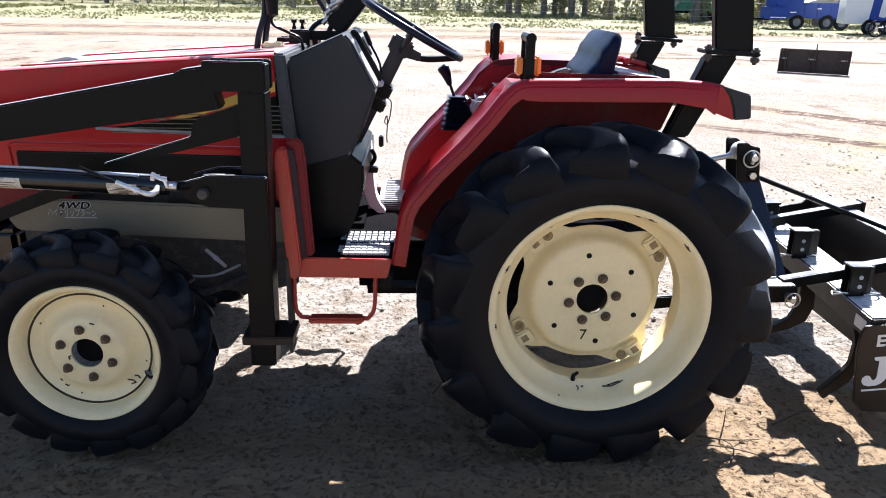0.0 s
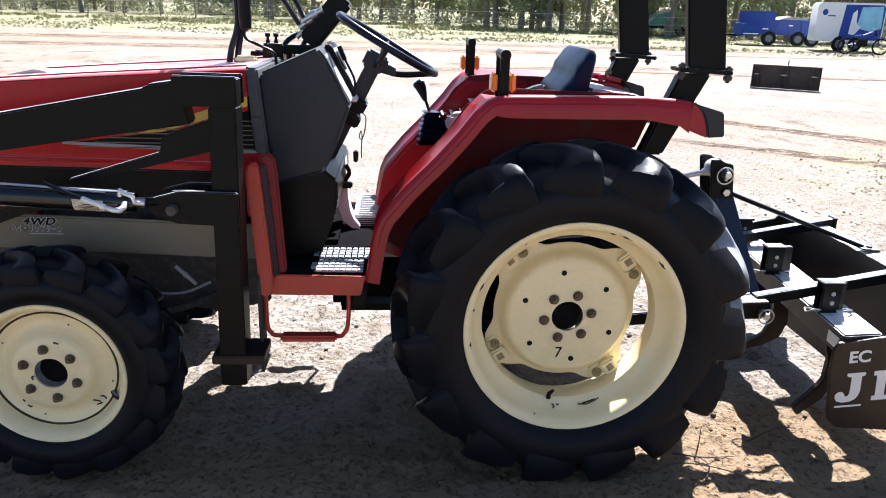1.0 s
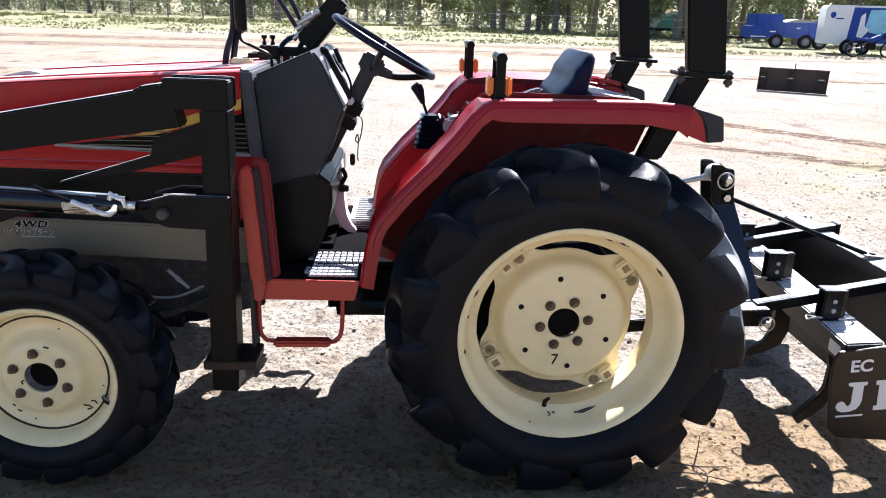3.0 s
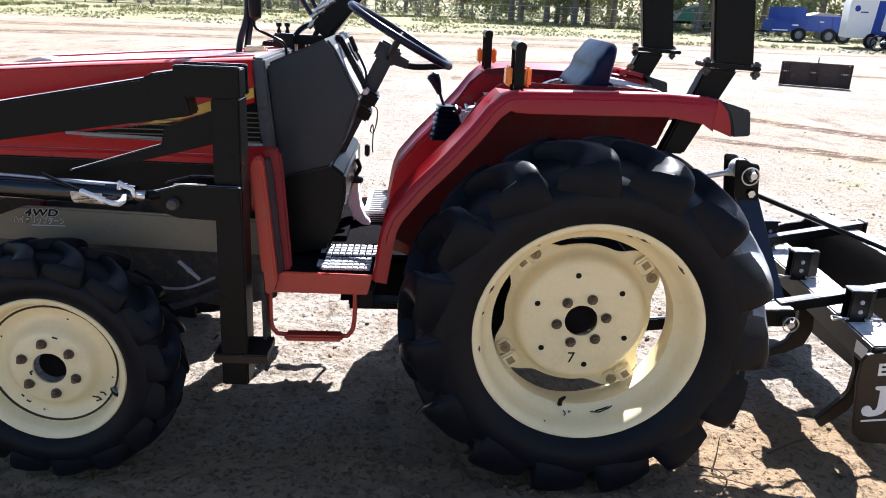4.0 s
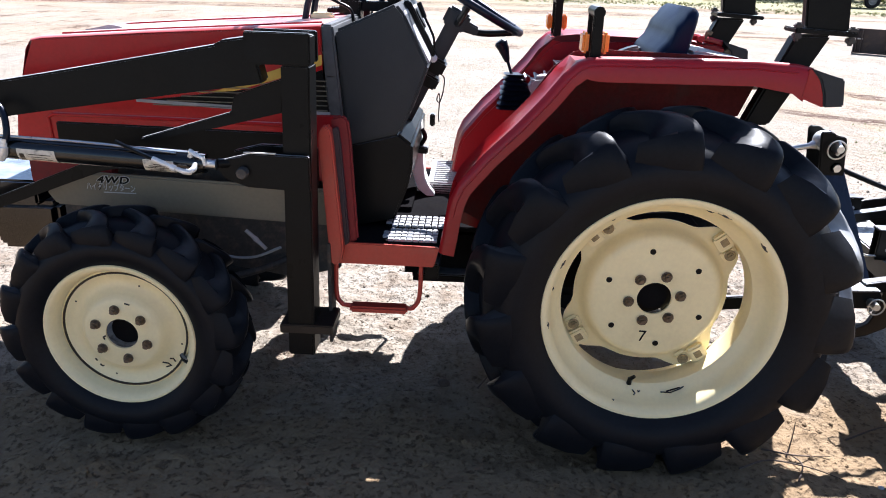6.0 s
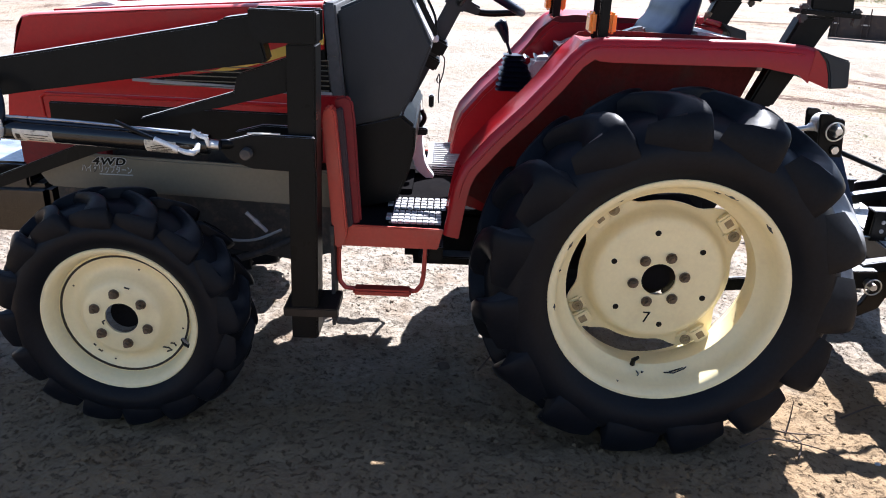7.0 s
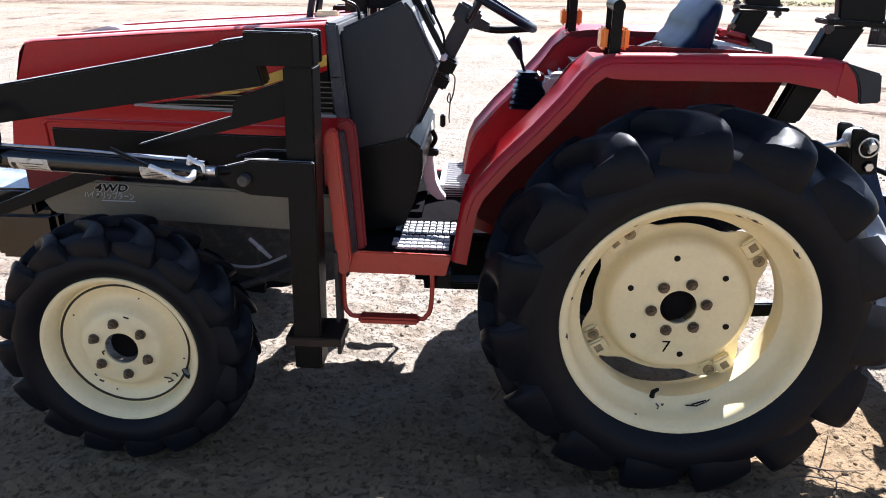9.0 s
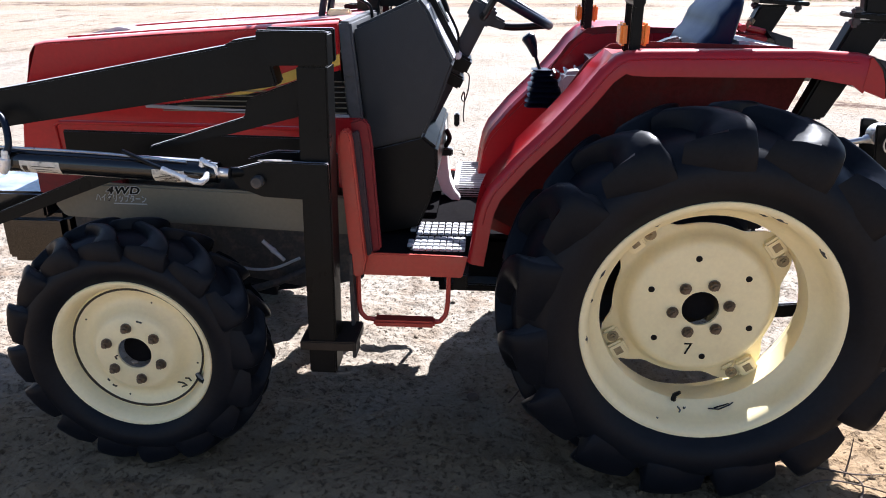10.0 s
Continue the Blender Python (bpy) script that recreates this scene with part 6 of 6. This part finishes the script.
for xa, xb, za, zb in ((-0.15, 0.60, 0.55, 0.60), (0.85, 1.15, 0.80, 0.86), (2.15, 2.35, 1.0, 1.05)):
    bm = bmesh.new()
    box(bm, xa, xb, -0.325 if xa < 0 else -0.05, -0.30 if xa < 0 else -0.035, za, zb, 0.0, T)
    part("print_bar", bm, WHITE, tr)
bm = bmesh.new()
prism(bm, [(1.5, 1.2), (1.75, 1.34), (2.2, 1.47), (2.7, 1.44), (3.1, 1.36), (3.45, 1.2)], 0.1, 1.6, 0.05, T)
part("sand_load", bm, SAND, tr, "heaped pale sand")
for xx in (1.25, 2.70, 3.42):
    road_wheel(tr, xx, -0.06, 0.36, 0.36, 0.2, T)
for xx in (2.70, 3.42):
    bm = bmesh.new()
    tube(bm, [T @ Vector((xx + 0.42 * math.cos(a), 0.04, 0.36 + 0.42 * math.sin(a))) for a in [radians(20 + 14 * q) for q in range(11)]], 0.03, 6)
    part("mudguard", bm, BLUE, tr)
bm = bmesh.new()
box(bm, -1.1, 0.1, 0.75, 0.95, 0.42, 0.52, 0.01, T)
part("drawbar", bm, BLACK, tr)

# enclosed white and blue trailer
T = Matrix.Translation((18.62, 32.3, 0)) @ Matrix.Rotation(radians(-20), 4, "Z") @ Matrix.Diagonal((0.90, 1, 1.05, 1))
en = thing("enclosed_trailer", "white enclosed cargo trailer with blue printed side", "trailer", (18.62, 32.3, 0))
bm = bmesh.new()
prism(bm, [(0, 0.42), (0, 1.88), (0.12, 2.03), (2.95, 2.03), (3.1, 1.88), (3.1, 0.42)], 0, 1.8, 0.03, T)
part("body", bm, WHITEP, en, "white box body")
bm = bmesh.new()
prism(bm, [(1.12, 0.5), (1.25, 1.95), (2.95, 1.95), (3.05, 1.85), (3.05, 0.5)], -0.006, 0.01, 0.0, T)
part("side_print", bm, BLUE, en, "blue printed panel")
bm = bmesh.new()
prism(bm, [(1.9, 1.2), (2.0, 1.85), (2.95, 1.9), (3.0, 1.0), (2.6, 0.85), (2.1, 0.95)], -0.012, -0.004, 0.0, T)
part("side_print", bm, CYAN, en, "pale blue print")
bm = bmesh.new()
box(bm, 0.5, 0.85, -0.008, 0.0, 1.45, 1.5, 0.0, T)
part("print_bar", bm, BLUE, en)
bm = bmesh.new()
lathe(bm, [(0, 0), (0.13, 0), (0.13, -0.006), (0, -0.006)], 16, (0.35, 0, 1.62))
bm.transform(T)
part("round_mark", bm, BLUE, en)
bm = bmesh.new()
prism(bm, [(1.55, 0.75), (1.62, 1.6), (1.8, 1.75), (1.85, 1.2), (2.1, 1.05), (1.8, 0.7)], -0.012, -0.004, 0.0, T)
part("side_print", bm, WHITEP, en, "white print on the blue side")
for k, xx in enumerate((1.2, 1.95)):
    road_wheel(en, xx, -0.05, 0.32, 0.32, 0.2, T)

# motorcycle in front of it
T = Matrix.Translation((18.35, 29.8, 0)) @ Matrix.Rotation(radians(-12), 4, "Z")
mo = thing("motorcycle", "blue trail motorcycle on its stand", "motorcycle", (18.35, 29.8, 0))
for xx in (0.33, 1.72):
    bm = bmesh.new()
    tube(bm, [T @ Vector((xx + 0.31 * math.cos(a), 0, 0.33 + 0.31 * math.sin(a))) for a in [j * math.tau / 28 for j in range(29)]], 0.035, 8, False)
    wl = part("wheel", bm, RUBBER, mo)
    bm = bmesh.new()
    for j in range(10):
        a = j * math.tau / 10
        tube(bm, [T @ Vector((xx, 0, 0.33)), T @ Vector((xx + 0.29 * math.cos(a), 0, 0.33 + 0.29 * math.sin(a)))], 0.004, 4)
    lathe(bm, [(0, -0.04), (0.05, -0.04), (0.05, 0.04), (0, 0.04)], 12, T @ Vector((xx, 0, 0.33)))
    part("spokes", bm, STEEL, wl)
bm = bmesh.new()
box(bm, 0.75, 1.15, -0.12, 0.12, 0.32, 0.62, 0.04, T)
tube(bm, [T @ Vector(p) for p in ((0.9, 0, 0.5), (1.45, 0, 0.85))], 0.03, 8)
tube(bm, [T @ Vector(p) for p in ((0.33, 0.07, 0.33), (0.85, 0.07, 0.45))], 0.025, 8)
tube(bm, [T @ Vector(p) for p in ((1.72, 0.07, 0.33), (1.42, 0.07, 1.0))], 0.025, 8)
tube(bm, [T @ Vector(p) for p in ((1.40, -0.35, 1.08), (1.42, 0, 1.0), (1.40, 0.35, 1.08))], 0.014, 8)
part("frame", bm, BLACK, mo)
bm = bmesh.new()
prism(bm, [(0.15, 0.82), (0.6, 0.78), (0.95, 0.8), (1.3, 0.95), (1.35, 0.8), (1.1, 0.66), (0.7, 0.68), (0.2, 0.78)], -0.1, 0.1, 0.03, T)
prism(bm, [(1.45, 0.72), (1.6, 0.74), (1.95, 0.68), (1.9, 0.65), (1.6, 0.70)], -0.07, 0.07, 0.01, T)
part("bodywork", bm, BLUE, mo, "blue plastic tank and mudguard")

# trailer under a green tarpaulin
T = Matrix.Translation((16.2, 51.0, 0)) @ Matrix.Rotation(radians(-15), 4, "Z")
gt = thing("covered_trailer", "trailer covered with a green tarpaulin", "trailer", (16.2, 51.0, 0))
bm = bmesh.new()
box(bm, 0, 4.2, 0, 1.7, 0.45, 0.6, 0.02, T)
part("chassis", bm, BLACK, gt)
bm = bmesh.new()
prism(bm, [(0.3, 0.6), (0.5, 1.05), (1.2, 1.55), (2.4, 1.75), (3.3, 1.55), (4.0, 1.1), (4.1, 0.6)], 0.0, 1.7, 0.12, T)
part("tarpaulin", bm, TARP, gt, "green tarpaulin over the load")
bm = bmesh.new()
prism(bm, [(-0.35, 0.62), (-0.3, 0.98), (0.9, 1.32), (1.4, 1.60), (2.4, 1.80), (2.3, 1.66), (1.3, 1.36), (0.95, 0.95), (0.75, 0.62)], -0.05, 1.0, 0.03, T)
part("load", bm, WHITEP, gt, "white hull end")
for xx in (0.5, 2.9, 3.5):
    road_wheel(gt, xx, -0.04, 0.33, 0.33, 0.2, T)

# dark steel attachment plate standing on the sand
T = Matrix.Translation((6.93, 13.5, 0)) @ Matrix.Rotation(radians(-31), 4, "Z") @ Matrix.Diagonal((1, 1, 1.06, 1))
ap = thing("attachment_plate", "dark brown steel loader attachment plate standing on the sand", "implement", (6.93, 13.5, 0))
RUSTY = mat("brown_steel", (0.05, 0.035, 0.03), 0.6, metal=0.3, var=0.3, scale=4, bump=0.2, dirt=(0.13, 0.08, 0.05), dirt_amt=0.5)
bm = bmesh.new()
box(bm, 0, 1.30, 0, 0.012, 0.0, 0.44, 0.003, T)
part("plate", bm, RUSTY, ap)
for k, (xa, xb) in enumerate(((0.03, 0.13), (1.12, 1.24), (0.55, 0.67))):
    bm = bmesh.new()
    box(bm, xa, xa + 0.02, -0.09, 0.0, 0.03, 0.42, 0.003, T)
    box(bm, xb - 0.02, xb, -0.09, 0.0, 0.03, 0.42, 0.003, T)
    box(bm, xa + 0.02, xb - 0.02, -0.03, 0.0, 0.05, 0.40, 0.003, T)
    b = part("bracket", bm, RUSTY, ap)
    bm = bmesh.new()
    tube(bm, [T @ Vector((xa - 0.01, -0.06, 0.26)), T @ Vector((xb + 0.01, -0.06, 0.26))], 0.014, 10)
    part("bracket_pin", bm, ZINC, b)
bm = bmesh.new()
tube(bm, [T @ Vector((0.66, -0.01, 0.4)), T @ Vector((0.66, -0.01, 0.54))], 0.012, 8)
part("rod", bm, RUSTY, ap)
bm = bmesh.new()
prism(bm, [(0, 0.0), (0.012, 0.0), (0.012, 0.44), (0, 0.44)], -0.12, 0.0, 0.002, T)
part("end_flange", bm, RUSTY, ap)
bm = bmesh.new()
prism(bm, [(1.288, 0.0), (1.30, 0.0), (1.30, 0.44), (1.288, 0.44)], -0.02, 0.10, 0.002, T)
part("end_flange", bm, RUSTY, ap)

# twigs and a stone on the soil by the tractor
for k, pts in enumerate(([(0.47, 0.10, 0.005), (0.49, 0.13, 0.05), (0.50, 0.15, 0.11)], [(0.30, 0.02, 0.006), (0.40, 0.06, 0.012), (0.52, 0.05, 0.008), (0.60, 0.0, 0.006)], [(0.46, -0.02, 0.006), (0.50, 0.06, 0.02), (0.47, 0.13, 0.008)],
                         [(0.40, 0.12, 0.006), (0.50, 0.10, 0.015), (0.62, 0.13, 0.006)], [(-0.48, 0.40, 0.005), (-0.44, 0.45, 0.04), (-0.42, 0.48, 0.06)], [(0.72, 0.24, 0.006), (0.84, 0.27, 0.02), (0.93, 0.30, 0.006)])):
    bm = bmesh.new()
    P = curve([Vector(p) + Vector((0, 0, lie(p[0], p[1]))) for p in pts], 5)
    tube(bm, P, [0.0032 - 0.0022 * i / len(P) for i in range(len(P))], 6)
    tagged(part("twig", bm, STICK), "thin dead grey brown twig lying on the soil", "twig", "twigs on the ground")
for k, (x, y, r) in enumerate(((-0.60, 0.44, 0.022), (0.70, -0.02, 0.009))):
    bm = bmesh.new()
    bmesh.ops.create_icosphere(bm, subdivisions=2, radius=r)
    for v in bm.verts:
        v.co *= 1 + 0.35 * noise.noise(v.co * 40 + Vector((k, 0, 0)))
        v.co.z *= 0.55
    bm.transform(Matrix.Translation((x, y, lie(x, y) + r * 0.3)))
    tagged(part("stone", bm, MATGREY if k else STICK), "small pale stone lying on the soil", "stone", "stones on the ground")
